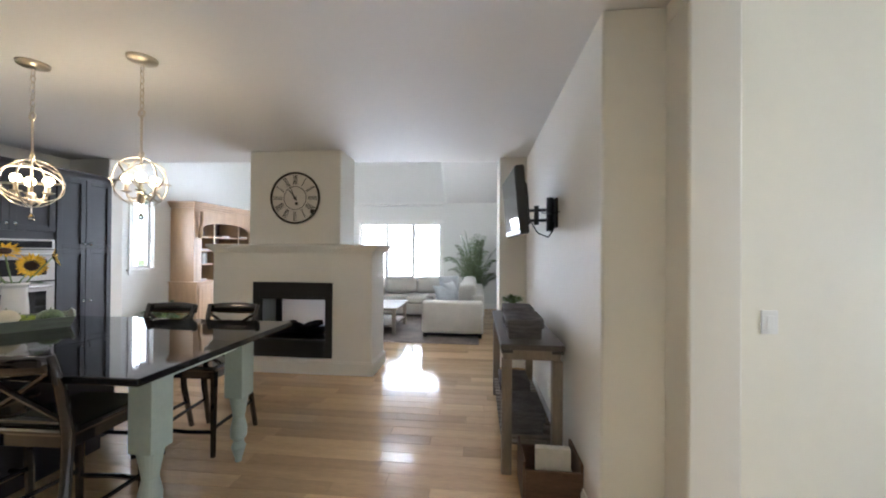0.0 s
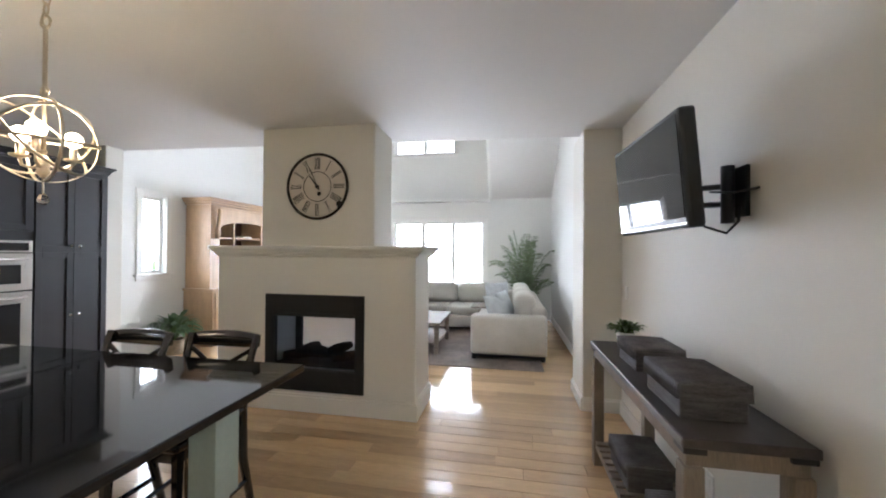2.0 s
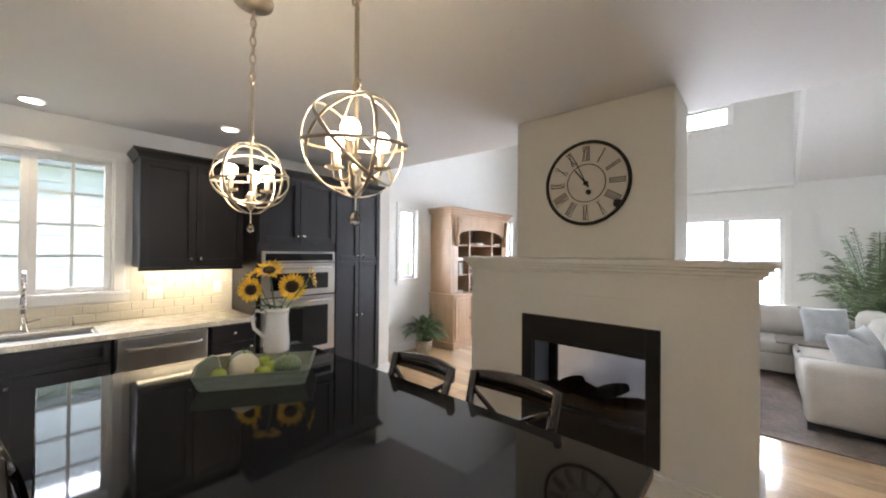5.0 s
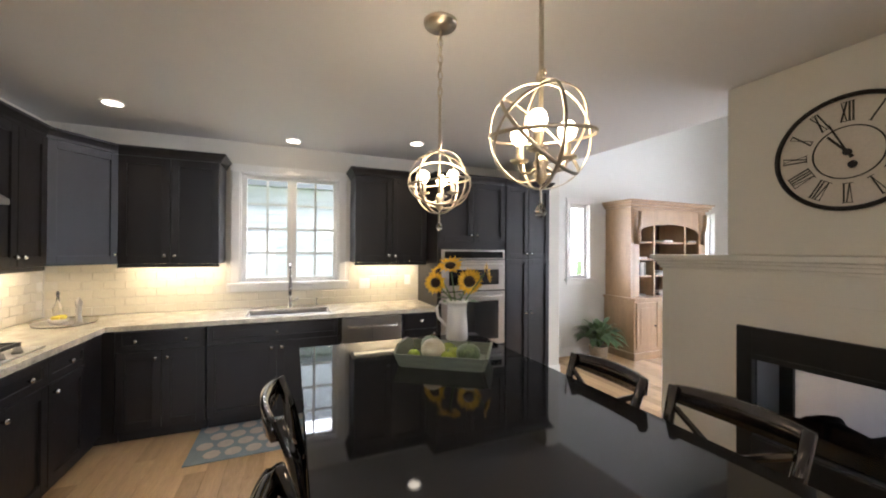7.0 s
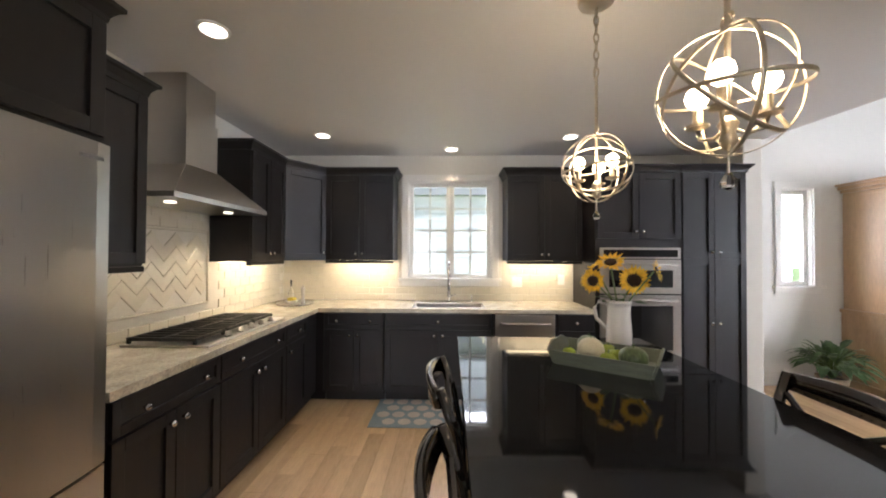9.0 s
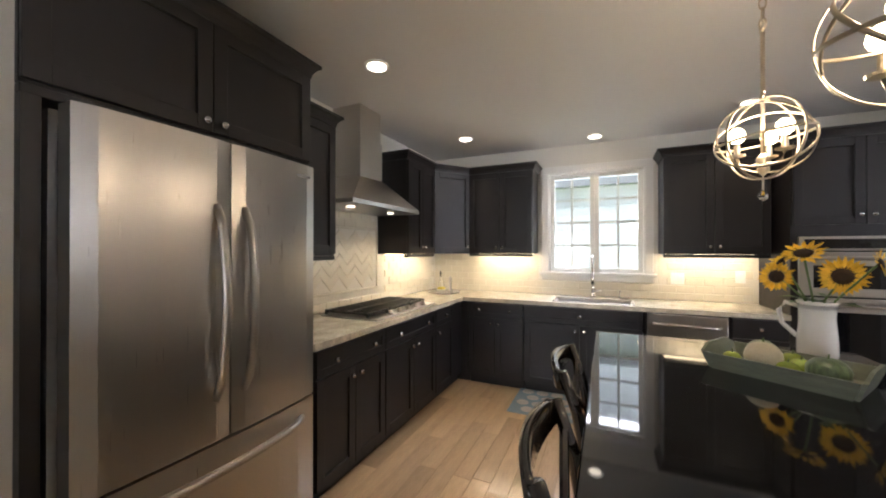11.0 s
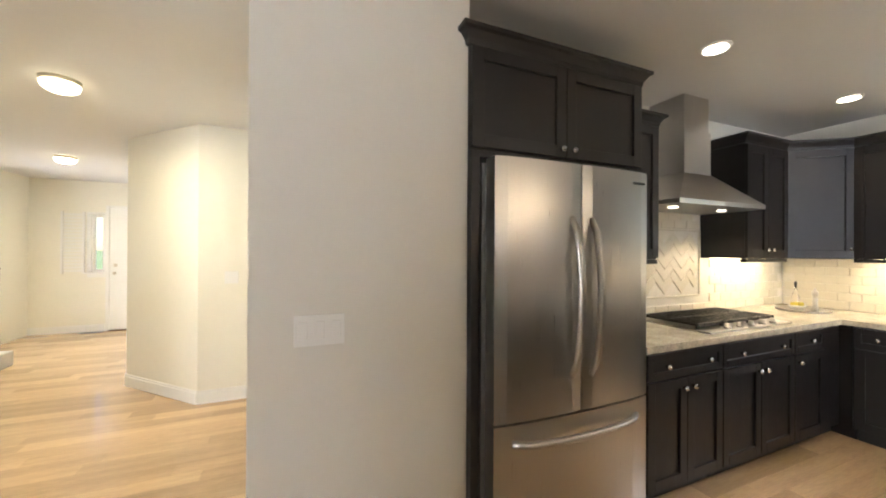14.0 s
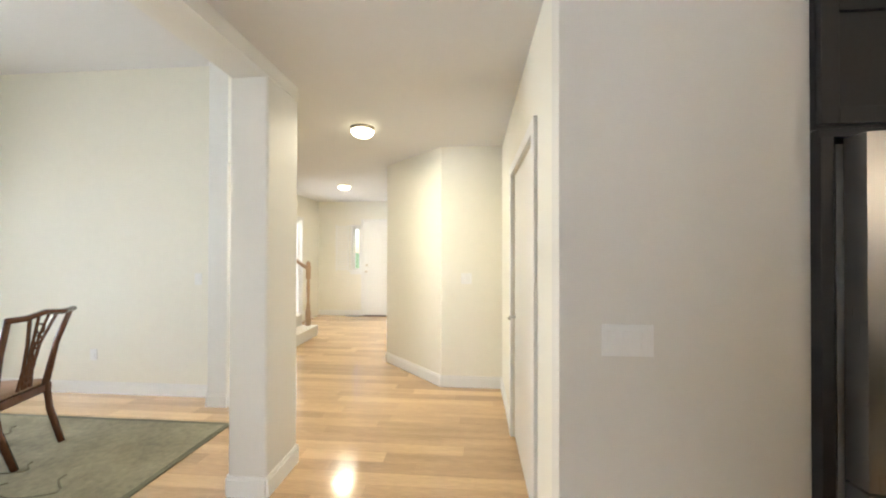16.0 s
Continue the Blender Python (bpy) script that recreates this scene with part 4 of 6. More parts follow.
# tray with fruit, jug with sunflowers
TM = pose(-3.56, 4.89, IZ, 0, 0, 56)
ty = thing("wooden_tray", "worn sage green wooden tray holding fruit", "tray", (-3.56, 4.89, IZ))
part("base", B((-0.22, -0.14, 0), (0.22, 0.14, 0.012), 0, TM), OLIVE, ty)
for s in (-1, 1):
    bm = bmesh.new()
    for px in (-1, 1):
        for t in (0, 0.012):
            bm.verts.new((px * 0.22, s * (0.14 + t), 0)), bm.verts.new((px * 0.245, s * (0.165 + t), 0.075))
    bmesh.ops.convex_hull(bm, input=bm.verts)
    bmesh.ops.transform(bm, matrix=TM, verts=bm.verts)
    part("side", bm, OLIVE, ty)
    bm = bmesh.new()
    for py in (-1, 1):
        for t in (0, 0.012):
            bm.verts.new((s * (0.222 + t), py * 0.14, 0)), bm.verts.new((s * (0.247 + t), py * 0.165, 0.075)), bm.verts.new((s * (0.252 + t), py * 0.09, 0.105))
    bmesh.ops.convex_hull(bm, input=bm.verts)
    bmesh.ops.transform(bm, matrix=TM, verts=bm.verts)
    part("end", bm, OLIVE, ty)
for nm, lab, mat, r, sq, p in (("cantaloupe", "round tan netted cantaloupe in the tray", MELON, 0.068, (1, 1, 0.95), (-0.06, -0.06)), ("squash", "round dark green striped squash in the tray", SQUASH, 0.066, (1.08, 1, 0.85), (0.14, -0.06)), ("squash", "dark green striped squash in the tray", SQUASH, 0.066, (1.2, 0.9, 0.85), (-0.1, 0.07)), ("apple", "shiny green apple in the tray", APPLE, 0.04, (1, 1, 0.9), (0.03, -0.09)), ("apple", "shiny green apple in the tray", APPLE, 0.042, (1, 1, 0.9), (0.05, -0.01)), ("apple", "shiny green apple in the tray", APPLE, 0.042, (1, 1, 0.9), (0.0, 0.08)), ("apple", "small yellow-green apple in the tray", APPLE, 0.036, (1, 1, 0.9), (-0.17, -0.07)), ("apple", "shiny green apple in the tray", APPLE, 0.04, (1, 1, 0.9), (0.11, 0.07))):
    q = TM @ Vector((*p, 0.014 + r * sq[2]))
    f = thing(nm, lab, "fruit", (q.x, q.y, IZ + 0.014), "fruit in the tray")
    bm = ball((0, 0, 0), r, sq, 3)
    for v in bm.verts:
        if nm != "cantaloupe":
            v.co.z -= 0.12 * r * math.exp(-((v.co.x ** 2 + v.co.y ** 2) / (0.09 * r * r))) * (1 if v.co.z > 0 else 0)
        if nm == "squash":
            a = math.atan2(v.co.y, v.co.x)
            k = 1 + 0.03 * math.cos(9 * a)
            v.co.x *= k
            v.co.y *= k
    bmesh.ops.translate(bm, vec=q, verts=bm.verts)
    part("flesh", bm, mat, f, smooth=True)
    part("stem", T([(q.x, q.y, q.z + r * sq[2] * 0.86), (q.x + 0.006, q.y, q.z + r * sq[2] + 0.012)], 0.003, 5), STEM, f)
JX, JY = -4.0, 5.165
jg = thing("ceramic_jug", "white ceramic pitcher holding sunflowers", "pitcher", (JX, JY, IZ))
part("body", L((JX, JY, IZ), [(0.072, 0), (0.078, 0.012), (0.077, 0.09), (0.068, 0.2), (0.072, 0.262), (0.082, 0.285), (0.077, 0.285), (0.064, 0.2), (0.07, 0.03)], 28), CERAMIC, jg, smooth=True)
part("handle", T([(JX - 0.04, JY - 0.055, IZ + 0.25), (JX - 0.075, JY - 0.1, IZ + 0.265), (JX - 0.095, JY - 0.12, IZ + 0.22), (JX - 0.085, JY - 0.11, IZ + 0.15), (JX - 0.05, JY - 0.06, IZ + 0.09)], 0.012, 8), CERAMIC, jg, smooth=True)
for i, (dx, dy, dz, r, ln) in enumerate(((0.024, 0.087, 0.415, 0.096, (0.85, -0.45, 0.1)), (-0.04, -0.037, 0.53, 0.092, (0.5, -0.3, 0.8)), (-0.12, -0.12, 0.4, 0.085, (0.7, -0.7, 0.1)), (-0.15, -0.09, 0.48, 0.07, (0.1, -0.7, 0.5)), (0.09, 0.19, 0.48, 0.075, (0.5, 0.7, 0.2)))):
    fl = thing("sunflower", "yellow sunflower with a dark centre in the pitcher", "flower", (JX, JY, IZ + 0.02), "sunflowers in the pitcher")
    c, nrm = Vector((JX + dx, JY + dy, IZ + dz)), Vector(ln).normalized()
    q = nrm.to_track_quat("Z", "Y").to_matrix().to_4x4()
    part("stem", T([(JX + dx * 0.15, JY + dy * 0.15, IZ + 0.03), (JX + dx * 0.3, JY + dy * 0.3, IZ + 0.29), c - nrm * 0.01], 0.005, 6), STEM, fl)
    part("seed_head", L((0, 0, 0), [(0.003, -0.012), (r * 0.4, -0.006), (r * 0.42, 0.004), (r * 0.2, 0.01), (0.002, 0.008)], 16), SEEDS, fl, smooth=True).data.transform(Matrix.Translation(c) @ q)
    bm = bmesh.new()
    for k in range(26):
        a, rr = k * 0.2417 + random.uniform(-0.05, 0.05), r * random.uniform(0.9, 1.1)
        lift = 0.008 * (k % 2) + random.uniform(-0.004, 0.01)
        u, v = Vector((math.cos(a), math.sin(a), 0)), Vector((-math.sin(a), math.cos(a), 0))
        ps = [u * r * 0.38, u * r * 0.7 + v * r * 0.13 + Vector((0, 0, lift)), u * rr + Vector((0, 0, lift * 1.5)), u * r * 0.7 - v * r * 0.13 + Vector((0, 0, lift))]
        vs = [bm.verts.new((Matrix.Translation(c) @ q) @ p) for p in ps]
        bm.faces.new(vs)
    part("petals", bm, PETAL, fl, "bright yellow petals")
    bm = bmesh.new()
    for k in range(3):
        a, b = random.uniform(0, 6.28), random.uniform(0.1, 0.26)
        o = Vector((JX + dx * 0.4, JY + dy * 0.4, IZ + 0.2 + b * 0.5))
        u = Vector((math.cos(a), math.sin(a), 0.2))
        v = Vector((-math.sin(a), math.cos(a), 0))
        ps = [o, o + u * 0.04 + v * 0.025, o + u * 0.09 - Vector((0, 0, 0.02)), o + u * 0.04 - v * 0.025]
        bm.faces.new([bm.verts.new(p) for p in ps])
    part("leaf", bm, LEAF, fl)

# mat by the sink
mt = thing("kitchen_mat", "blue and cream quatrefoil mat on the floor", "mat", (-4.92, 3.7, 0))
part("border", B((-5.23, 3.38, 0.001), (-4.62, 4.25, 0.008), 0.002), MATBLUE, mt)
bm = bmesh.new()
for i in range(4):
    for j in range(6):
        cx, cy = -5.13 + i * 0.137 + 0.0, 3.47 + j * 0.137 + (0.068 if i % 2 else 0)
        if cy > 4.19:
            continue
        lathe(bm, (cx, cy, 0.0082), [(0.058, 0), (0.058, 0.002), (0.05, 0.003)], 8)
part("pattern", bm, MATCREAM, mt, "cream rounded lattice pattern")

# ---- fireplace and clock ----
fp = thing("fireplace", "white painted see-through fireplace with black firebox", "fireplace", (-2.59, 6.95, 0))
FB = (-3.045, -2.09, 0.185, 1.047)
FF, FK = 6.69, 7.2
for a, b in (((-3.55, FF, 0), (FB[0], FK, 1.39)), ((FB[1], FF, 0), (-1.63, FK, 1.39)), ((FB[0], FF, 0), (FB[1], FK, FB[2])), ((FB[0], FF, FB[3]), (FB[1], FK, 1.39))):
    part("surround", B(a, b), WHITE, fp)
part("plinth", B((-3.575, FF - 0.02, 0), (-1.605, FK + 0.02, 0.135), 0.004), WHITE, fp)
part("plinth_cap", B((-3.565, FF - 0.012, 0.135), (-1.615, FK + 0.012, 0.155), 0.004), WHITE, fp)
for k, (o, z0, z1) in enumerate(((0.02, 1.385, 1.405), (0.04, 1.405, 1.43), (0.062, 1.43, 1.45), (0.088, 1.45, 1.485))):
    part("mantel_moulding", B((-3.55 - o * 0.5, FF - o, z0), (-1.63 + o, FK + o, z1), 0.006), WHITE, fp)
part("panel_joint", B((-3.54, FF - 0.004, 1.215), (-1.64, FF + 0.001, 1.223), 0.001), WHITE, fp)
part("chimney_breast", B((-3.13, 6.73, 1.485), (-2.02, FK, CZ), 0.012), CREAM, fp, "cream painted chimney breast")
w, y0, y1 = 0.082, FF - 0.018, FF + 0.05
for a, b in (((FB[0], y0, FB[2]), (FB[0] + w, y1, FB[3])), ((FB[1] - w, y0, FB[2]), (FB[1], y1, FB[3])), ((FB[0] + w, y0, 0.85), (FB[1] - w, y1, FB[3])), ((FB[0] + w, y0, FB[2]), (FB[1] - w, y1, 0.39))):
    part("firebox_frame", B(a, b, 0.004), BLACK, fp, "black metal firebox frame")
    part("inner_frame", B((a[0] + 0.004, FK - 0.05, a[2]), (b[0] - 0.004, FK - 0.005, b[2])), BLACK, fp)
for z0, z1 in ((0.87, 0.875), (0.365, 0.37)):
    part("louvre_lip", B((FB[0] + w, y0 - 0.006, z0), (FB[1] - w, y0 + 0.001, z1 + 0.01), 0.002), BLACK, fp)
part("glass", B((FB[0] + w, FF + 0.02, 0.39), (FB[1] - w, FF + 0.024, 0.85)), clear("smoked_glass", 0.0, (0.62, 0.64, 0.68)), fp, "smoked glass")
part("rear_glass", B((FB[0] + w, FK - 0.03, 0.39), (FB[1] - w, FK - 0.026, 0.85)), clear("hazy_glass", 0.28, (0.75, 0.78, 0.84)), fp, "hazy glass")
part("burner_bed", B((FB[0] + 0.02, FF + 0.06, 0.36), (FB[1] - 0.02, FK - 0.06, 0.39)), LOG, fp)
for i, (x, y, a) in enumerate(((-2.85, 6.95, 15), (-2.6, 7.0, -12), (-2.34, 6.95, 30), (-2.68, 6.9, -35), (-2.46, 6.98, 60), (-2.75, 6.92, 70))):
    v = Vector((math.cos(radians(a)), 0.6 * math.sin(radians(a)), 0.12)) * 0.17
    p = Vector((x, y, 0.44 + 0.06 * (i > 2)))
    part("gas_log", T([p - v, p - v * 0.3, p + v * 0.4, p + v], 0.045, 9, radii=[0.035, 0.05, 0.048, 0.03]), LOG, fp, smooth=True)

ck = thing("wall_clock", "round black iron wall clock with roman numerals", "clock", (-2.563, 6.73, 2.02))
CM = Matrix.Translation((-2.563, 6.728, 2.025)) @ pose(0, 0, 0, 90, 0, 0) @ Matrix.Diagonal((0.87, 0.87, 1, 1))
RC = 0.335


def onclock(nm, bm, mat, lab="", sm=False):
    bmesh.ops.transform(bm, matrix=CM, verts=bm.verts)
    return part(nm, bm, mat, ck, lab, sm)


onclock("dial", L((0, 0, 0), [(RC - 0.01, 0.002), (RC - 0.01, 0.012)], 64), CLOCKFACE, "aged white dial")
onclock("rim", T([(RC * math.cos(t), RC * math.sin(t), 0.016) for t in [k * 0.09817 for k in range(64)]], 0.014, 8, True), RUST, "", True)
onclock("ring", T([(0.155 * math.cos(t), 0.155 * math.sin(t), 0.013) for t in [k * 0.1309 for k in range(48)]], 0.004, 6, True), RUST)
for h, s in enumerate(("XII", "I", "II", "III", "IIII", "V", "VI", "VII", "VIII", "IX", "X", "XI")):
    a = radians(-30 * h)
    bm = bmesh.new()
    wtot = sum({"I": 0.016, "V": 0.032, "X": 0.032}[c] for c in s)
    x = -wtot / 2
    for c in s:
        cw = {"I": 0.016, "V": 0.032, "X": 0.032}[c]
        if c == "I":
            box(bm, (x + 0.004, 0.185, 0.012), (x + 0.012, 0.3, 0.0145))
        else:
            for sg in (-1, 1):
                t = 0.004 if sg > 0 else 0.0025
                if c == "V":
                    p0, p1 = Vector((x + cw / 2, 0.185, 0.013)), Vector((x + cw / 2 + sg * 0.012, 0.3, 0.013))
                else:
                    p0, p1 = Vector((x + cw / 2 - sg * 0.012, 0.185, 0.013)), Vector((x + cw / 2 + sg * 0.012, 0.3, 0.013))
                tube(bm, [p0, p1], t, 4)
        x += cw
    box(bm, (-wtot / 2, 0.183, 0.0121), (wtot / 2, 0.187, 0.0143))
    box(bm, (-wtot / 2, 0.298, 0.0121), (wtot / 2, 0.302, 0.0143))
    bmesh.ops.rotate(bm, cent=(0, 0, 0), matrix=Matrix.Rotation(a, 3, "Z"), verts=bm.verts)
    onclock("numeral", bm, RUST)
for a, ln, wd in ((24, 0.2, 0.009), (38, 0.14, 0.013)):
    bm = B((-wd / 2, -0.04, 0.016), (wd / 2, ln, 0.019))
    bmesh.ops.rotate(bm, cent=(0, 0, 0), matrix=Matrix.Rotation(radians(a), 3, "Z"), verts=bm.verts)
    onclock("clock_hand", bm, RUST)
onclock("boss", L((0, 0, 0.012), [(0.02, 0), (0.02, 0.01), (0.01, 0.014)], 16), RUST)
bm = L((0.02, -0.075, 0.012), [(0.022, 0), (0.02, 0.006)], 14)
onclock("counterweight", bm, RUST)
onclock("worn_patch", L((0.245, -0.185, 0.0121), [(0.035, 0), (0.03, 0.003), (0.012, 0.004)], 9), RUST, "dark worn patch")

# ---- television and console ----
tv = thing("television", "black flat television tilted on a wall arm", "television", (EX, 5.52, 1.68))
part("wall_plate", B((EX - 0.018, 5.44, 1.6), (EX, 5.6, 1.82), 0.004), BLACK, tv)
part("mast", T([(EX - 0.045, 5.52, 1.575), (EX - 0.045, 5.52, 1.83)], 0.026, 10), BLACK, tv, smooth=True)
for z in (1.66, 1.74):
    part("arm", T([(EX - 0.045, 5.52, z), (EX - 0.12, 5.6, z + 0.005), (EX - 0.19, 5.68, z + 0.01)], 0.013, 6), BLACK, tv)
part("elbow", T([(EX - 0.13, 5.61, 1.63), (EX - 0.13, 5.61, 1.78)], 0.02, 8), BLACK, tv, smooth=True)
part("tilt_head", B((EX - 0.235, 5.62, 1.64), (EX - 0.19, 5.76, 1.86), 0.006), BLACK, tv)
part("cable", T([(EX - 0.18, 5.6, 1.66), (EX - 0.13, 5.53, 1.56), (EX - 0.06, 5.5, 1.53), (EX - 0.03, 5.47, 1.58), (EX - 0.03, 5.46, 1.64)], 0.006, 6), BLACK, tv, smooth=True)
part("cable", T([(EX - 0.1, 5.55, 1.72), (EX - 0.06, 5.44, 1.7), (EX - 0.003, 5.38, 1.71)], 0.005, 6), BLACK, tv, smooth=True)
TVM = pose(-0.144, 5.7, 1.795, 0, 0, 0) @ pose(0, 0, 0, 0, 0, 3) @ pose(0, 0, 0, 0, -5, 0)
part("housing", B((-0.035, -0.375, -0.25), (0.035, 0.375, 0.25), 0.015, TVM), BLACK, tv)
part("back_box", B((0.034, -0.25, -0.18), (0.07, 0.25, 0.14), 0.012, TVM), BLACK, tv)
part("screen", B((-0.038, -0.355, -0.205), (-0.0345, 0.355, 0.225), 0, TVM), SCREEN, tv, "dark glossy screen")
part("bezel_strip", B((-0.0385, -0.365, -0.235), (-0.0352, 0.365, -0.226), 0, TVM), STEEL, tv)
cn = thing("console_table", "weathered grey wood console table with slatted shelf", "console table", (-0.09, 5.7, 0))
CX0, CX1, CY0, CY1 = -0.29, 0.11, 5.03, 6.38
part("tabletop", B((CX0, CY0, 0.795), (CX1, CY1, 0.83), 0.006), TOPWOOD, cn, "dark weathered top")
for a, b in (((CX0 + 0.02, CY0 + 0.02, 0.73), (CX0 + 0.045, CY1 - 0.02, 0.794)), ((CX1 - 0.045, CY0 + 0.02, 0.73), (CX1 - 0.02, CY1 - 0.02, 0.794)), ((CX0 + 0.046, CY0 + 0.02, 0.73), (CX1 - 0.046, CY0 + 0.045, 0.794)), ((CX0 + 0.046, CY1 - 0.045, 0.73), (CX1 - 0.046, CY1 - 0.02, 0.794))):
    part("apron", B(a, b, 0.003), DRIFT, cn)
for x in (CX0 + 0.01, CX1 - 0.075):
    for y in (CY0 + 0.01, CY1 - 0.075):
        part("leg", B((x, y, 0), (x + 0.065, y + 0.065, 0.729), 0.005), DRIFT, cn)
        part("corner_bracket", B((x - 0.004, y - 0.004, 0.775), (x + 0.069, y + 0.069, 0.8295), 0.002), BLACK, cn)
for x in (CX0 + 0.02, CX1 - 0.06):
    part("shelf_rail", B((x, CY0 + 0.07, 0.12), (x + 0.035, CY1 - 0.07, 0.16), 0.003), DRIFT, cn)
for k in range(17):
    y = CY0 + 0.08 + k * 0.071
    part("slat", B((CX0 + 0.015, y, 0.1605), (CX1 - 0.015, y + 0.045, 0.175), 0.002), DRIFT, cn)


def wicker_box(p, sx, sy, h, lab, lid=True):
    c = thing("wicker_box", lab, "box", p, "woven boxes on the console")
    x, y, z = p
    part("body", B((x - sx / 2, y - sy / 2, z), (x + sx / 2, y + sy / 2, z + h * 0.72), 0.006), WICKER, c, "dark woven lower body")
    bm = bmesh.new()
    n = int((sy + 0.02) / 0.018)
    for i in range(n):
        yy = y - sy / 2 - 0.008 + (sy + 0.016) * (i + 0.5) / n
        tube(bm, [(x - sx / 2 - 0.008, yy, z + h * 0.55), (x - sx / 2 - 0.008, yy, z + h * 0.97), (x, yy, z + h), (x + sx / 2 + 0.008, yy, z + h * 0.97), (x + sx / 2 + 0.008, yy, z + h * 0.55)], 0.0085, 5)
    part("woven_lid", bm, WICKER, c, "grey woven lid", True)
    part("lid_end", B((x - sx / 2 - 0.004, y - sy / 2 - 0.012, z + h * 0.55), (x + sx / 2 + 0.004, y - sy / 2 - 0.004, z + h * 0.96), 0.003), WICKER, c)


wicker_box((-0.12, 5.34, 0.831), 0.225, 0.32, 0.135, "grey woven lidded box on the console")
wicker_box((-0.1, 5.85, 0.831), 0.22, 0.28, 0.12, "grey woven lidded box beside the plant")
wicker_box((-0.1, 5.38, 0.176), 0.22, 0.34, 0.16, "grey woven lidded box on the lower shelf")
wicker_box((-0.12, 5.93, 0.176), 0.22, 0.32, 0.15, "small grey woven lidded box on the lower shelf")


def plant(name, lab, at, pot, leaves, spread, height, size, mat, potmat, arch=0.6, fronds=False, lower=0.1):
    c = thing(name, lab, "plant", at)
    x, y, z = at
    part("pot", L(at, [(pot * 0.75, 0), (pot * 0.8, 0.01), (pot, pot * 1.6), (pot * 0.9, pot * 1.6), (pot * 0.88, pot * 1.4)], 20), potmat, c, smooth=True)
    part("soil", L((x, y, z + pot * 1.35), [(pot * 0.85, 0), (pot * 0.85, 0.01)], 16), SEEDS, c)
    bm, bs = bmesh.new(), bmesh.new()
    for i in range(leaves):
        a = random.uniform(0, 6.283)
        ca, sa = math.cos(a), math.sin(a)
        f, top = random.uniform(0.25, 1.0), random.uniform(0.45, 1.0)
        pts = []
        for k in range(7):
            t = k / 6
            pts.append(Vector((x + ca * spread * f * t ** 1.2, y + sa * spread * f * t ** 1.2, z + pot * 1.4 + height * top * (t - arch * t ** 3 * f))))
        if fronds:
            tube(bs, pts, 0.005, 4)
            for k in range(24):
                t = 0.28 + 0.72 * k / 24
                j = min(5, int(t * 6))
                p = pts[j].lerp(pts[j + 1], t * 6 - j)
                d = (pts[j + 1] - pts[j]).normalized()
                sd = d.cross(Vector((0, 0, 1)))
                sd.normalize()
                for s in (-1, 1):
                    ln = size * (1.1 - 0.6 * t) * random.uniform(0.8, 1.15)
                    tip = p + (sd * s * 0.85 + d * 0.6).normalized() * ln - Vector((0, 0, ln * random.uniform(0.15, 0.5)))
                    mid = p.lerp(tip, 0.5) + Vector((0, 0, ln * 0.06))
                    wv = d * size * 0.04
                    bm.faces.new([bm.verts.new(v) for v in (p, mid + wv, tip, mid - wv)])
        else:
            tube(bs, pts[:5], 0.003, 4)
            o = pts[3]
            d = (pts[6] - pts[3]).normalized()
            sd = d.cross(Vector((0, 0, 1))).normalized()
            ln = size * random.uniform(0.7, 1.2)
            up = Vector((0, 0, ln * 0.05))
            c0, c1, c2, c3 = (bm.verts.new(v) for v in (o, o + d * ln * 0.45, o + d * ln * 0.75 - Vector((0, 0, ln * 0.1)), o + d * ln - Vector((0, 0, ln * 0.28))))
            for s in (-1, 1):
                e1, e2 = bm.verts.new(o + d * ln * 0.4 + sd * s * ln * 0.19 + up), bm.verts.new(o + d * ln * 0.75 + sd * s * ln * 0.12 - Vector((0, 0, ln * 0.08)))
                bm.faces.new((c0, c1, e1))
                bm.faces.new((c1, c2, e2, e1))
                bm.faces.new((c2, c3, e2))
    part("stems", bs, STEM, c)
    part("foliage", bm, mat, c, "many separate green leaves")
    return c


plant("potted_succulent", "small green plant in a white pot on the console", (-0.1, 6.24, 0.831), 0.06, 110, 0.17, 0.13, 0.055, LEAF, CERAMIC, 0.5)
plant("potted_lily", "leafy green potted plant with white blooms on the floor", (-5.42, 7.98, 0), 0.13, 110, 0.42, 0.62, 0.2, LEAF, TERRACOTTA, 0.7)
plant("potted_palm", "tall arching palm in a basket pot", (-0.52, 11.22, 0), 0.2, 40, 0.75, 1.9, 0.24, PALMLEAF, TERRACOTTA, 0.45, True)
bm = bmesh.new()
cr = thing("storage_crate", "dark brown wooden crate under the console", "crate", (-0.02, 4.9, 0))
for a, b in (((-0.18, 4.77, 0.012), (-0.165, 5.05, 0.25)), ((0.135, 4.77, 0.012), (0.15, 5.05, 0.25)), ((-0.165, 4.77, 0.012), (0.135, 4.785, 0.2)), ((-0.165, 5.035, 0.012), (0.135, 5.05, 0.2))):
    part("side", B(a, b, 0.003), BROWNWOOD, cr)
part("bottom", B((-0.18, 4.77, 0), (0.15, 5.05, 0.011)), BROWNWOOD, cr)
ld = thing("folded_paper", "cream folded linen sticking out of the crate", "linen", (-0.02, 4.9, 0.012))
part("fold", B((-0.1, 4.84, 0.012), (0.1, 4.87, 0.29), 0.006, None), CARPET, ld)
part("fold", B((-0.09, 4.89, 0.012), (0.11, 4.925, 0.27), 0.006), CARPET, ld)

# switches and outlets


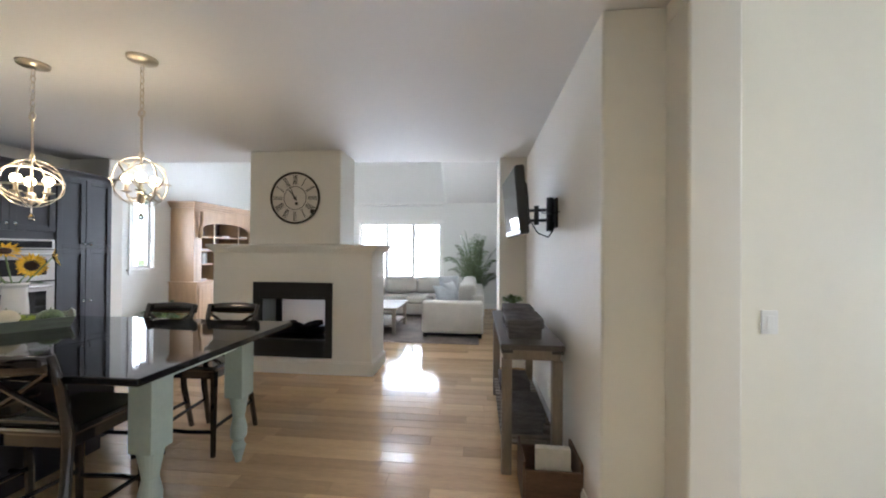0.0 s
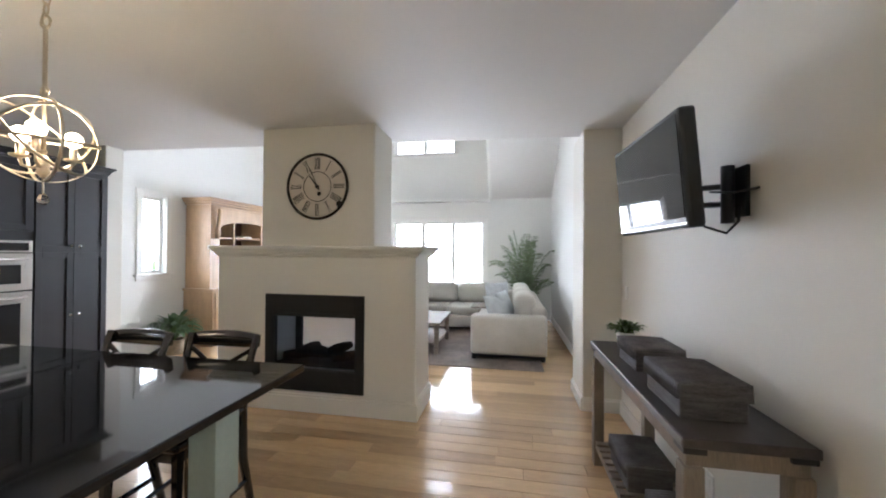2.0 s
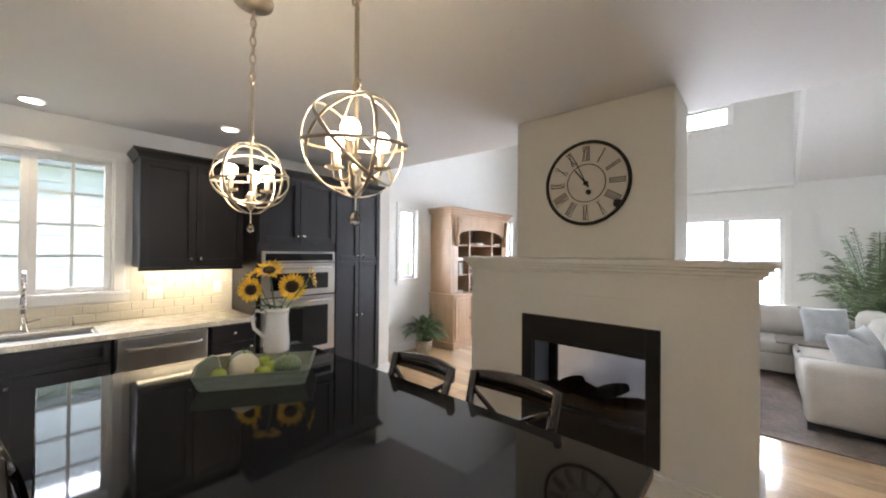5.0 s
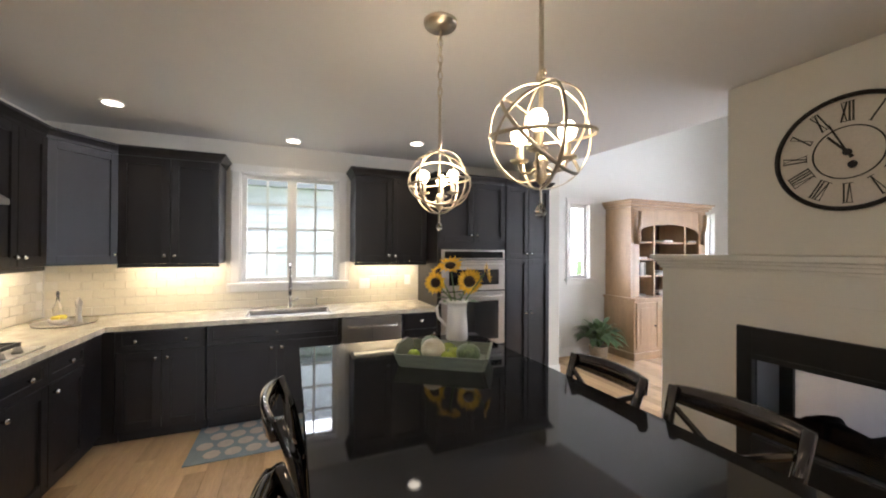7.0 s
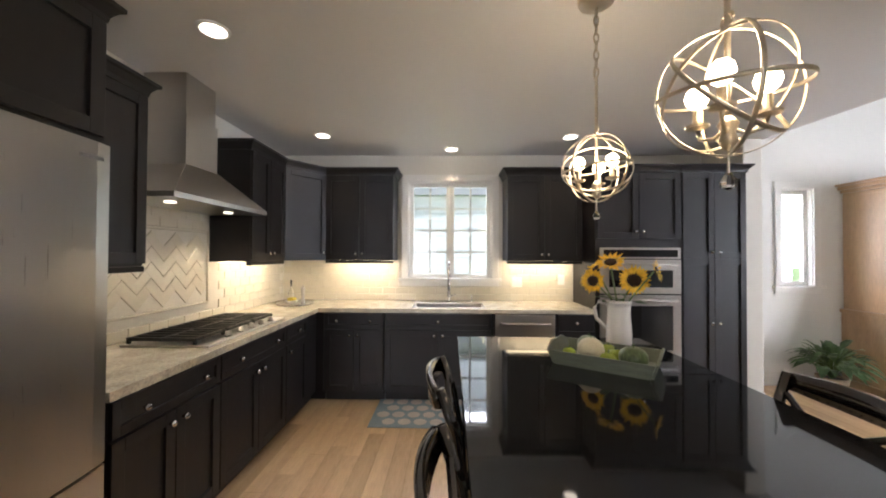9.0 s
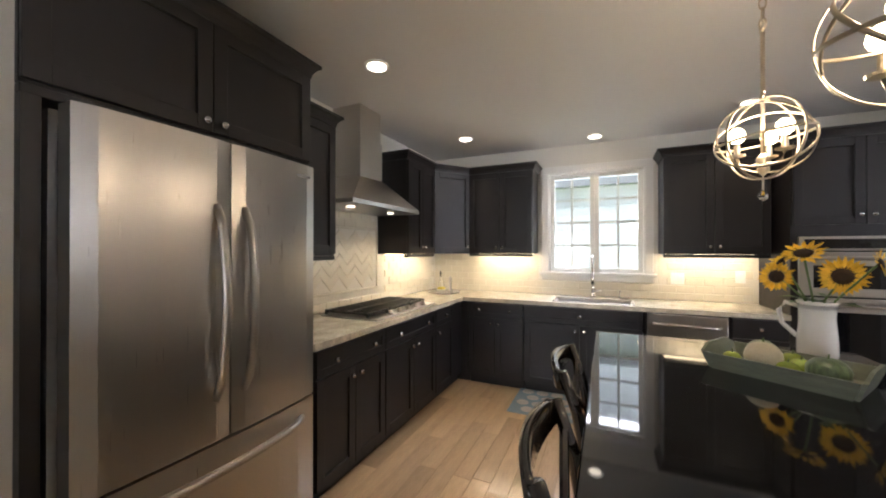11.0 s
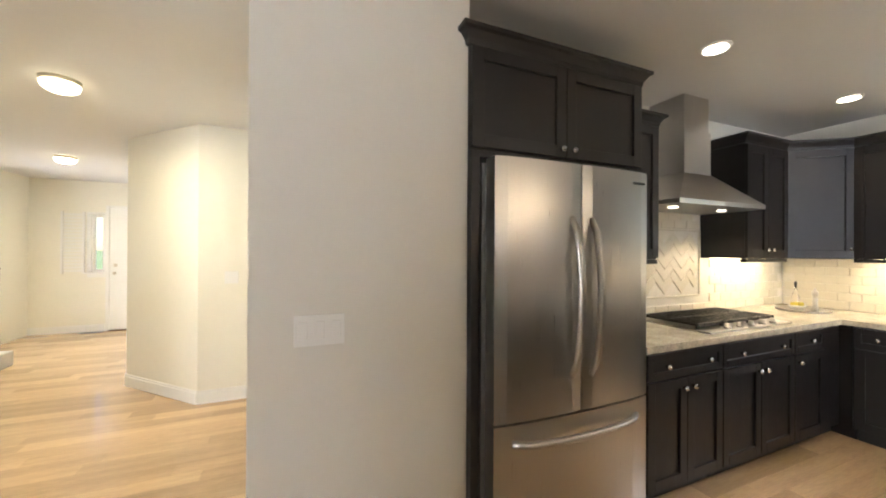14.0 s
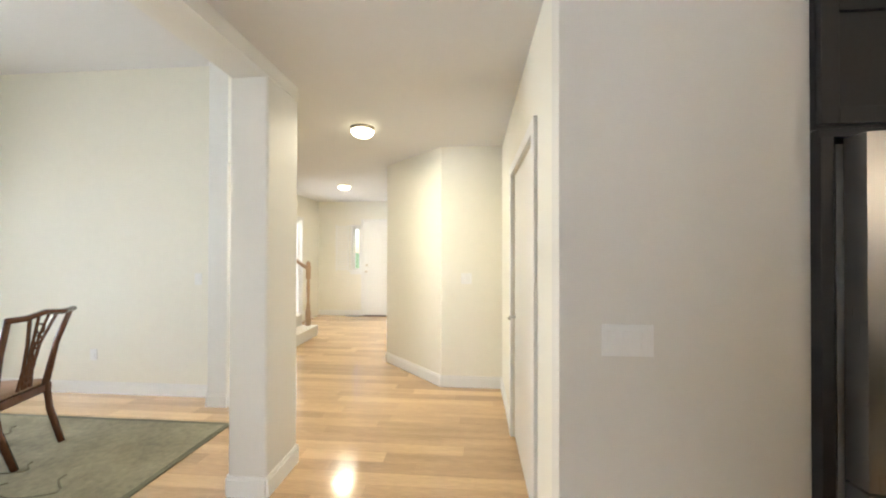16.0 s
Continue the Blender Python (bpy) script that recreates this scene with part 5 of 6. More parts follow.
def plate(lab, p, axis, sgn, w, h, n):
    x, y, z = p
    c = thing("switch_plate", lab, "switch", p)
    if axis == "x":
        part("plate", B((x, y - w / 2, z - h / 2), (x + sgn * 0.007, y + w / 2, z + h / 2), 0.002), WHITE, c)
    else:
        part("plate", B((x - w / 2, y, z - h / 2), (x + w / 2, y + sgn * 0.007, z + h / 2), 0.002), WHITE, c)
    for k in range(n):
        o = (k - (n - 1) / 2) * w / n
        if axis == "x":
            part("rocker", B((x + sgn * 0.007, y + o - 0.016, z - 0.033), (x + sgn * 0.011, y + o + 0.016, z + 0.033), 0.002), WHITE, c)
        else:
            part("rocker", B((x + o - 0.016, y + sgn * 0.007, z - 0.033), (x + o + 0.016, y + sgn * 0.011, z + 0.033), 0.002), WHITE, c)


plate("white triple light switch on the wall stub", (-1.31, 2.71, 1.13), "y", 1, 0.18, 0.115, 3)
plate("white light switch on the dining room wall", (0.975, 4.62, 1.085), "y", -1, 0.075, 0.115, 1)
plate("white double light switch on the hall wall", (-0.69, 0.2, 1.16), "y", 1, 0.115, 0.115, 2)
plate("white light switch on the dining room wall", (1.97, 0.68, 1.17), "y", 1, 0.075, 0.115, 1)
plate("white outlet low on the dining room wall", (3.1, 0.68, 0.39), "y", 1, 0.075, 0.115, 1)
plate("white switch on the television wall", (EX, 7.05, 1.1), "x", -1, 0.075, 0.115, 1)
plate("white outlet low on the television wall", (EX, 5.75, 0.28), "x", -1, 0.075, 0.115, 1)
plate("white outlet on the tiled backsplash", (WX + 0.012, 4.82, 1.13), "x", 1, 0.115, 0.115, 2)
plate("white outlet on the tiled backsplash", (WX + 0.012, 5.32, 1.16), "x", 1, 0.075, 0.115, 1)

# ---- family room ----
hu = thing("hutch", "honey pine hutch with arched open shelves", "hutch", (-5.5, 9.27, 0))
HY0, HY1, HF = 8.42, 10.12, -5.22
part("base_body", B((WX + 0.01, HY0, 0.1), (HF, HY1, 0.82), 0.006), PINE, hu)
part("plinth", B((WX + 0.01, HY0 - 0.02, 0), (HF + 0.025, HY1 + 0.02, 0.1), 0.006), PINE, hu)
part("waist_top", B((WX + 0.01, HY0 - 0.02, 0.82), (HF + 0.025, HY1 + 0.02, 0.86), 0.008), PINE, hu)
HU = HF - 0.08
part("upper_side", B((WX + 0.01, HY0 + 0.03, 0.86), (HU, HY0 + 0.08, 2.1)), PINE, hu)
part("upper_side", B((WX + 0.01, HY1 - 0.08, 0.86), (HU, HY1 - 0.03, 2.1)), PINE, hu)
# back of the open shelves, its shade put into the pine colour
part("back_panel", B((WX + 0.012, HY0 + 0.08, 0.86), (WX + 0.03, HY1 - 0.08, 2.1)), PINESHADE, hu)
bm = bmesh.new()
a0, a1 = HY0 + 0.2, HY1 - 0.2
for i in range(16):
    t0, t1 = i / 16, (i + 1) / 16
    z0 = [1.78 + 0.13 * math.sqrt(max(0, 1 - (2 * t - 1) ** 2)) for t in (t0, t1)]
    vs = [(a0 + (a1 - a0) * t0, z0[0]), (a0 + (a1 - a0) * t1, z0[1]), (a0 + (a1 - a0) * t1, 2.1), (a0 + (a1 - a0) * t0, 2.1)]
    f, b = [bm.verts.new((HU, y, z)) for y, z in vs], [bm.verts.new((HU - 0.03, y, z)) for y, z in vs]
    bm.faces.new(f), bm.faces.new(b[::-1])
    bm.faces.new((f[0], f[1], b[1], b[0]))
bmesh.ops.remove_doubles(bm, verts=bm.verts, dist=1e-4)
part("arched_header", bm, PINE, hu)
for y in (HY0 + 0.08, HY1 - 0.2):
    part("face_stile", B((HU - 0.03, y, 0.86), (HU + 0.004, y + 0.12, 2.1)), PINE, hu)
    part("corbel", T([(HU + 0.02, y + 0.06, 1.62), (HU + 0.045, y + 0.06, 1.7), (HU + 0.03, y + 0.06, 1.78), (HU + 0.055, y + 0.06, 1.88), (HU + 0.06, y + 0.06, 2.08)], 0.03, 8), PINE, hu, "carved corbel", True)
for y in (8.93, 9.6):
    part("divider", B((WX + 0.03, y, 0.861), (HU - 0.01, y + 0.03, 1.93)), PINE, hu)
for z in (1.14, 1.38, 1.63):
    part("shelf", B((WX + 0.03, HY0 + 0.08, z), (HU - 0.035, HY1 - 0.08, z + 0.022)), PINE, hu)
for k, (o, z0, z1) in enumerate(((0.0, 2.1, 2.14), (0.03, 2.14, 2.175), (0.06, 2.175, 2.215), (0.085, 2.215, 2.24))):
    part("cornice", B((WX + 0.01, HY0 + 0.03 - o, z0), (HU + o, HY1 - 0.03 + o, z1), 0.006), PINE, hu)
for k in range(4):
    y0 = HY0 + 0.04 + k * 0.41
    d = part("door", B((HF, y0, 0.15), (HF + 0.015, y0 + 0.39, 0.79), 0.003), PINE, hu)
    part("door_panel", B((HF + 0.015, y0 + 0.07, 0.22), (HF + 0.021, y0 + 0.32, 0.72), 0.004), PINE, d)
    part("handle", T([(HF + 0.015, y0 + 0.36, 0.46), (HF + 0.035, y0 + 0.36, 0.46)], 0.012, 8), RUST, d)
for i, (y, z, n) in enumerate(((8.62, 0.861, 1), (9.1, 0.861, 2), (9.25, 0.861, 2), (8.72, 1.163, 3), (9.05, 1.163, 2), (9.1, 1.403, 2), (9.3, 1.403, 1), (8.65, 1.403, 1), (9.2, 1.653, 1), (9.75, 1.653, 1), (9.75, 1.403, 2), (9.8, 1.163, 2))):
    for k in range(n):
        q = thing("book", "cream or grey bound book on the hutch", "book", (-5.45, y, z), "books on the hutch")
        if i in (3,):
            part("cover", B((-5.5, y + k * 0.04, z), (-5.36, y + k * 0.04 + 0.032, z + 0.19), 0.003), BOOK, q)
        else:
            part("cover", B((-5.5, y, z + k * 0.032), (-5.35, y + 0.2, z + k * 0.032 + 0.03), 0.003), BOOK, q)
q = thing("picture_frame", "small dark framed picture on the hutch", "picture frame", (-5.4, 9.3, 1.163))
part("frame", B((-5.42, 9.27, 1.163), (-5.405, 9.47, 1.3), 0.002), BLACK, q)
part("print", B((-5.405, 9.285, 1.18), (-5.402, 9.455, 1.285)), PILLOW, q)
q = thing("ring_ornament", "round metal ring ornament on the hutch", "ornament", (-5.4, 8.62, 1.653))
part("ring", T([(-5.4, 8.66 + 0.05 * math.cos(t), 1.71 + 0.05 * math.sin(t)) for t in [k * 0.393 for k in range(16)]], 0.012, 8, True), STEEL, q, smooth=True)

rg = thing("area_rug", "taupe mottled area rug under the sofa", "rug", (-1.9, 9.7, 0))
part("rug_body", B((-3.4, 8.2, 0.0), (-0.42, 11.1, 0.012), 0.004), RUGTAUPE, rg)
sf = thing("sectional_sofa", "oatmeal upholstered sectional sofa with loose cushions", "sofa", (-0.9, 9.6, 0))


def cushion(nm, a, b, r=0.06, mat=None, parent=None, m=None, lab=""):
    bm = B(a, b, r)
    if m:
        bmesh.ops.transform(bm, matrix=m, verts=bm.verts)
    return part(nm, bm, mat or SOFA, parent or sf, lab, True)


cushion("base", (-1.28, 8.46, 0.08), (-0.3, 11.0, 0.3), 0.02)
cushion("base", (-2.5, 10.1, 0.08), (-1.285, 11.0, 0.3), 0.02)
cushion("arm", (-1.3, 8.42, 0.08), (-0.3, 8.66, 0.6), 0.05)
cushion("arm", (-2.74, 10.1, 0.08), (-2.51, 11.0, 0.6), 0.05)
cushion("back_frame", (-0.5, 8.67, 0.301), (-0.28, 11.02, 0.68), 0.05)
cushion("back_frame", (-2.5, 10.8, 0.301), (-0.51, 11.02, 0.68), 0.05)
for k in range(3):
    cushion("seat_cushion", (-1.3, 8.67 + 0.72 * k, 0.305), (-0.51, 9.38 + 0.72 * k, 0.46), 0.045)
    cushion("back_cushion", (-0.72, 8.7 + 0.71 * k, 0.46), (-0.42, 9.4 + 0.71 * k, 0.86), 0.1)
for k in range(2):
    cushion("seat_cushion", (-2.5 + 0.6 * k, 10.1, 0.305), (-1.905 + 0.6 * k, 10.8, 0.46), 0.045)
    cushion("back_cushion", (-2.5 + 0.72 * k, 10.6, 0.46), (-1.79 + 0.72 * k, 10.9, 0.84), 0.1)
for x, y in ((-1.25, 8.5), (-0.35, 8.5), (-0.35, 10.9), (-2.65, 10.15), (-2.65, 10.9)):
    part("foot", B((x - 0.03, y - 0.03, 0.012), (x + 0.03, y + 0.03, 0.08)), BLACK, sf)
part("foot_rail", B((-1.22, 8.47, 0.04), (-0.38, 8.5, 0.079)), BLACK, sf)


def throw_pillow(p, rz, tilt, s=0.44):
    q = thing("throw_pillow", "pale blue square throw pillow on the sofa", "pillow", p, "throw pillows on the sofa")
    bm = bmesh.new()
    bmesh.ops.create_grid(bm, x_segments=12, y_segments=12, size=s / 2)
    for v in list(bm.verts):
        u, w2 = v.co.x / (s / 2), v.co.y / (s / 2)
        v.co.z = 0.075 * (max(0, 1 - u * u) * max(0, 1 - w2 * w2)) ** 0.45 + 0.006
        k = 1 - 0.07 * (1 - u * u if abs(w2) > abs(u) else 1 - w2 * w2) * max(abs(u), abs(w2))
        v.co.x *= k
        v.co.y *= k
    g = bmesh.ops.duplicate(bm, geom=bm.verts[:] + bm.edges[:] + bm.faces[:])
    for v in [e for e in g["geom"] if isinstance(e, bmesh.types.BMVert)]:
        v.co.z = -v.co.z
    bmesh.ops.remove_doubles(bm, verts=bm.verts, dist=0.013)
    bmesh.ops.transform(bm, matrix=Matrix.Translation(p) @ pose(0, 0, s * 0.46, tilt, 0, rz), verts=bm.verts)
    part("cushion", bm, PILLOW, q, smooth=True)


throw_pillow((-0.9, 9.1, 0.46), 70, 68)
throw_pillow((-1.0, 8.92, 0.46), 40, 62, 0.4)
throw_pillow((-1.05, 10.45, 0.46), 20, 70, 0.46)
sf.matrix_basis = Matrix.Translation((-0.05, 0.1, 0)) @ sf.matrix_basis
tw = thing("throw_blanket", "taupe throw blanket over the sofa corner", "blanket", (-1.35, 10.0, 0.46))
cushion("drape", (-1.5, 10.05, 0.46), (-1.0, 10.55, 0.49), 0.012, THROW, tw)
cushion("drape_edge", (-1.34, 9.7, 0.3), (-1.31, 10.05, 0.48), 0.008, THROW, tw)
co = thing("coffee_table", "rustic wooden coffee table on the rug", "coffee table", (-2.2, 9.2, 0.012))
part("tabletop", B((-2.6, 8.6, 0.42), (-1.78, 9.62, 0.46), 0.006), DRIFT, co)
part("lower_shelf", B((-2.55, 8.66, 0.14), (-1.83, 9.56, 0.165), 0.004), DRIFT, co)
for x in (-2.56, -1.87):
    for y in (8.64, 9.52):
        part("leg", B((x, y, 0.012), (x + 0.06, y + 0.06, 0.419), 0.004), DRIFT, co)

# ---- hall, entry and dining ----
dr = thing("door_closet", "white painted closet door with chrome lever", "door", (-1.07, 1.7, 0), kind="structure")
part("leaf", B((-1.12, 1.205, 0.01), (-1.085, 2.195, 2.045)), WHITE, dr)
for z in (0.25, 1.05, 1.85):
    part("hinge", B((-1.086, 2.18, z - 0.045), (-1.078, 2.2, z + 0.045)), CHROME, dr)
part("casing", B((-1.07, 2.2, 0), (-1.05, 2.27, 2.12), 0.004), WHITE, dr)
part("casing", B((-1.07, 1.13, 0), (-1.05, 1.2, 2.12), 0.004), WHITE, dr)
part("casing", B((-1.07, 1.2, 2.05), (-1.05, 2.2, 2.12), 0.004), WHITE, dr)
part("door_handle", T([(-1.085, 1.27, 0.95), (-1.04, 1.27, 0.95), (-1.03, 1.3, 0.95), (-1.03, 1.37, 0.95)], 0.01, 8), CHROME, dr, smooth=True)
fd = thing("door_front", "white panelled front door with brass knob", "door", (1.13, -3.9, 0), kind="structure")
part("leaf", B((0.7, -3.9, 0.02), (1.58, -3.87, 2.12)), WHITE, fd)
for x0, x1 in ((0.78, 1.1), (1.18, 1.5)):
    for z0, z1 in ((0.15, 0.85), (0.98, 1.95)):
        part("panel", B((x0, -3.87, z0), (x1, -3.862, z1), 0.004), WHITE, fd)
part("frame", B((1.58, -3.9, 0), (1.63, -3.85, 2.17), 0.004), WHITE, fd)
part("frame", B((0.6, -3.9, 2.121), (1.58, -3.85, 2.17), 0.004), WHITE, fd)
part("door_handle", L((0, 0, 0), [(0.014, 0), (0.01, 0.03), (0.028, 0.05), (0.02, 0.07)], 14), NICKEL, fd, smooth=True).data.transform(pose(1.5, -3.87, 1.0, -90, 0, 0))
part("deadbolt", B((1.475, -3.87, 1.11), (1.525, -3.855, 1.16), 0.004), NICKEL, fd)
part("threshold", B((0.7, -3.9, 0), (1.58, -3.82, 0.02)), BROWNWOOD, fd)
sh = thing("louvre_shutter", "white louvred shutter folded beside the sidelight", "shutter", (2.0, -3.88, 1.02))
part("frame", B((1.89, -3.899, 1.02), (1.92, -3.875, 2.07)), WHITE, sh)
part("frame", B((2.17, -3.899, 1.02), (2.2, -3.875, 2.07)), WHITE, sh)
for k in range(18):
    part("slat", B((1.92, -3.895, 1.05 + k * 0.056), (2.17, -3.88, 1.085 + k * 0.056)), WHITE, sh)
vt = thing("floor_vent", "dark metal floor register by the entry wall", "vent", (1.8, -3.8, 0))
part("grille", B((1.66, -3.85, 0.0), (1.98, -3.74, 0.006), 0.002), BLACK, vt)
sh.matrix_basis = Matrix.Translation((0.14, 0, -0.02)) @ sh.matrix_basis
fd.matrix_basis = Matrix.Translation((0.11, 0, 0)) @ fd.matrix_basis
vt.matrix_basis = Matrix.Translation((0.08, 0, 0)) @ vt.matrix_basis
for x, y in ((0.25, 0.85), (1.42, -1.9)):
    c = thing("ceiling_lamp", "lit round glass flush ceiling lamp", "ceiling light", (x, y, CZ), "hall ceiling lamps")
    part("base", L((x, y, CZ - 0.03), [(0.1, 0), (0.11, 0.03)], 24), NICKEL, c, smooth=True)
    part("glass_bowl", L((x, y, CZ - 0.1), [(0.01, 0.012), (0.06, 0.018), (0.095, 0.04), (0.104, 0.07)], 28), HALLGLOW, c, "glowing white glass", True)
    lamp("hall_lamp", "AREA", pose(x, y, CZ - 0.105), 22, (1, 0.85, 0.56), 0.2)
st = thing("staircase", "white carpeted stairs with an oak newel and rail", "stairs", (2.6, -1.3, 0))
for k in range(6):
    x0 = 1.9 + 0.27 * k
    part("step", B((x0, -1.95 if k == 0 else -1.93, 0.18 * k), (3.88, 0.38, 0.18 * (k + 1)), 0.012), CARPET, st, "cream carpeted step")
nw = L((2.05, -1.9, 0.18), [(0.045, 0), (0.045, 0.25), (0.03, 0.27), (0.035, 0.32), (0.022, 0.4), (0.03, 0.65), (0.022, 0.78), (0.042, 0.8), (0.042, 0.98), (0.05, 1.0), (0.03, 1.02), (0.04, 1.06), (0.015, 1.1)], 16)
part("newel_post", nw, PINE, st, "turned oak newel", True)
part("handrail", T([(2.06, -1.9, 1.15), (2.73, -1.9, 1.6), (3.2, -1.9, 1.92)], 0.03, 8), PINE, st, "oak handrail", True)
for k in range(8):
    x = 2.2 + 0.135 * k
    part("baluster", T([(x, -1.9, 0.18 * (int((x - 1.9) / 0.27) + 1)), (x, -1.9, 1.15 + (x - 2.06) * 0.67)], 0.012, 6), WHITE, st)
bd = thing("window_blind", "white slatted blind in the entry window", "blind", (2.73, -2.65, 0.9))
for k in range(22):
    part("slat", B((2.752, -3.03, 0.24 + k * 0.04), (2.78, -2.27, 0.247 + k * 0.04)), WHITE, bd)
rd = thing("dining_rug", "faded sage floral rug under the dining chairs", "rug", (3, 2.7, 0))
part("border", B((1.25, 1.19, 0.0), (4.7, 4.3, 0.01), 0.003), RUGEDGE, rd)
part("field", B((1.29, 1.23, 0.0102), (4.66, 4.26, 0.0125)), RUGSAGE, rd)
bm = bmesh.new()
for k in range(14):
    cx, cy, r = 1.5 + random.random() * 2.4, 1.4 + random.random() * 1.6, random.uniform(0.08, 0.2)
    tube(bm, [(cx + r * (1 + 0.4 * math.sin(3 * t)) * math.cos(t), cy + r * 0.7 * math.sin(t), 0.013) for t in [i * 0.3 for i in range(15)]], 0.006, 4)
part("floral_scroll", bm, RUGEDGE, rd, "darker floral scrolls")


def dining_chair(at, rz, lab):
    c = thing("dining_chair", lab, "chair", at, "dining chairs")
    M = Matrix.Translation(at) @ pose(0, 0, 0, 0, 0, rz)

    def P(nm, bm, mat=REDWOOD, sm=False, lab=""):
        bmesh.ops.transform(bm, matrix=M, verts=bm.verts)
        return part(nm, bm, mat, c, lab, sm)
    P("seat_frame", B((-0.25, -0.22, 0.38), (0.25, 0.24, 0.44), 0.008))
    P("seat", B((-0.235, -0.2, 0.44), (0.235, 0.23, 0.475), 0.014), SEATFAB, True, "tan upholstered seat")
    for s in (-1, 1):
        P("front_leg", T([(s * 0.22, 0.21, 0.38), (s * 0.225, 0.215, 0)], 0.022, 6, radii=[0.028, 0.02]))
        P("back_post", T([(s * 0.19, -0.32, 0), (s * 0.2, -0.24, 0.25), (s * 0.205, -0.21, 0.45), (s * 0.225, -0.26, 0.75), (s * 0.26, -0.33, 1.0)], 0.02, 8, radii=[0.02, 0.022, 0.024, 0.019, 0.017]), sm=True)
    P("crest_rail", T([(-0.275, -0.335, 0.99), (-0.15, -0.345, 0.985), (0, -0.345, 1.005), (0.15, -0.345, 0.985), (0.275, -0.335, 0.99)], 0.02, 8), sm=True)
    bm = bmesh.new()
    for s in (-1, 1):
        tube(bm, [(s * 0.05, -0.225, 0.47), (s * 0.035, -0.245, 0.6), (s * 0.05, -0.28, 0.78), (s * 0.11, -0.335, 0.98)], 0.011, 6)
        tube(bm, [(s * 0.012, -0.225, 0.47), (s * 0.01, -0.27, 0.74), (s * 0.04, -0.335, 0.98)], 0.009, 6)
    for z in (0.54, 0.63, 0.72, 0.81, 0.89):
        y = -0.225 - (z - 0.47) * 0.215
        tube(bm, [(0.035 * math.cos(t), y, z + 0.032 * math.sin(t)) for t in [i * 0.6283 for i in range(10)]], 0.008, 5, True)
    P("pierced_splat", bm, lab="carved pierced splat")
    return c


dining_chair((2.58, 1.86, 0.0125), -72, "carved mahogany dining chair with tan seat")
arm = dining_chair((2.46, 2.5, 0.0125), -60, "carved mahogany armchair with tan seat")
for s in (-1, 1):
    bm = T([(s * 0.235, -0.26, 0.68), (s * 0.27, -0.05, 0.67), (s * 0.27, 0.12, 0.66), (s * 0.25, 0.14, 0.46)], 0.018, 8)
    bmesh.ops.transform(bm, matrix=Matrix.Translation((2.46, 2.5, 0.0125)) @ pose(0, 0, 0, 0, 0, -60), verts=bm.verts)
    part("armrest", bm, REDWOOD, arm, smooth=True)

# ---- outdoors ----
nb = thing("neighbour_house", "white sided neighbouring house with grey roof", "house", (-13, 3, -0.5))
part("wall", B((-17, -2, -0.5), (-12.5, 9, 3.2)), SIDING, nb)
part("roof", B((-17.3, -2.3, 3.2), (-12.2, 9.3, 3.4)), material("grey_shingle", (0.4, 0.41, 0.43), 0.8), nb)
for k in range(16):
    part("siding_board", B((-12.5, -2, -0.4 + k * 0.22), (-12.47, 9, -0.2 + k * 0.22)), SIDING, nb)


def tree(x, y, h, r):
    t = thing("garden_tree", "leafy green tree beyond the garden", "tree", (x, y, -0.5), "trees beyond the garden")
    part("trunk", T([(x, y, -0.5), (x + 0.1, y, h * 0.3), (x, y + 0.1, h * 0.75)], 0.2, 8, radii=[0.25, 0.18, 0.06]), BROWNWOOD, t)
    bm = bmesh.new()
    for k in range(900):
        v = Vector((random.gauss(0, 1), random.gauss(0, 1), random.gauss(0, 1))).normalized() * random.uniform(0.45, 1) ** 0.6
        c = Vector((x + v.x * r * random.uniform(0.7, 1.1), y + v.y * r, h * 0.62 + v.z * h * 0.42))
        a, b = Vector((random.uniform(-1, 1), random.uniform(-1, 1), random.uniform(-1, 1))) * 0.22, Vector((random.uniform(-1, 1), random.uniform(-1, 1), random.uniform(-1, 1))) * 0.22
        bm.faces.new([bm.verts.new(q) for q in (c, c + a, c + a + b, c + b)])
    part("crown", bm, material("garden_foliage", (0.30, 0.38, 0.17), 0.7, vary=0.3, scale=3, spread=0.6), t)


for x, y, h, r in ((-9, 34, 5, 3.2), (-4, 37, 6, 3.5), (2, 35, 5.2, 3.4), (7, 33, 6, 3), (-15, 36, 6, 4), (-13, 26, 4.5, 2.2)):
    tree(x, y, h, r)
fe = thing("deck_railing", "wooden deck railing outside the wide window", "railing", (-2, 14.5, -0.5))
part("rail", B((-5, 14.45, 0.42), (1, 14.55, 0.5)), DRIFT, fe)
for k in range(31):
    part("post", B((-5 + 0.2 * k - 0.02, 14.48, -0.5), (-5 + 0.2 * k + 0.02, 14.52, 0.42)), DRIFT, fe)

# ---- backsplash tiles ----


def tile_mesh(w, h, t=0.006):
    bm = B((0, 0, 0), (w, t, h))
    top = [f for f in bm.faces if f.normal.y > 0.9]
    bmesh.ops.inset_region(bm, faces=top, thickness=0.004, depth=0.002)
    me = bpy.data.meshes.new("tile")
    bm.to_mesh(me)
    bm.free()
    me.materials.append(TILE)
    return me


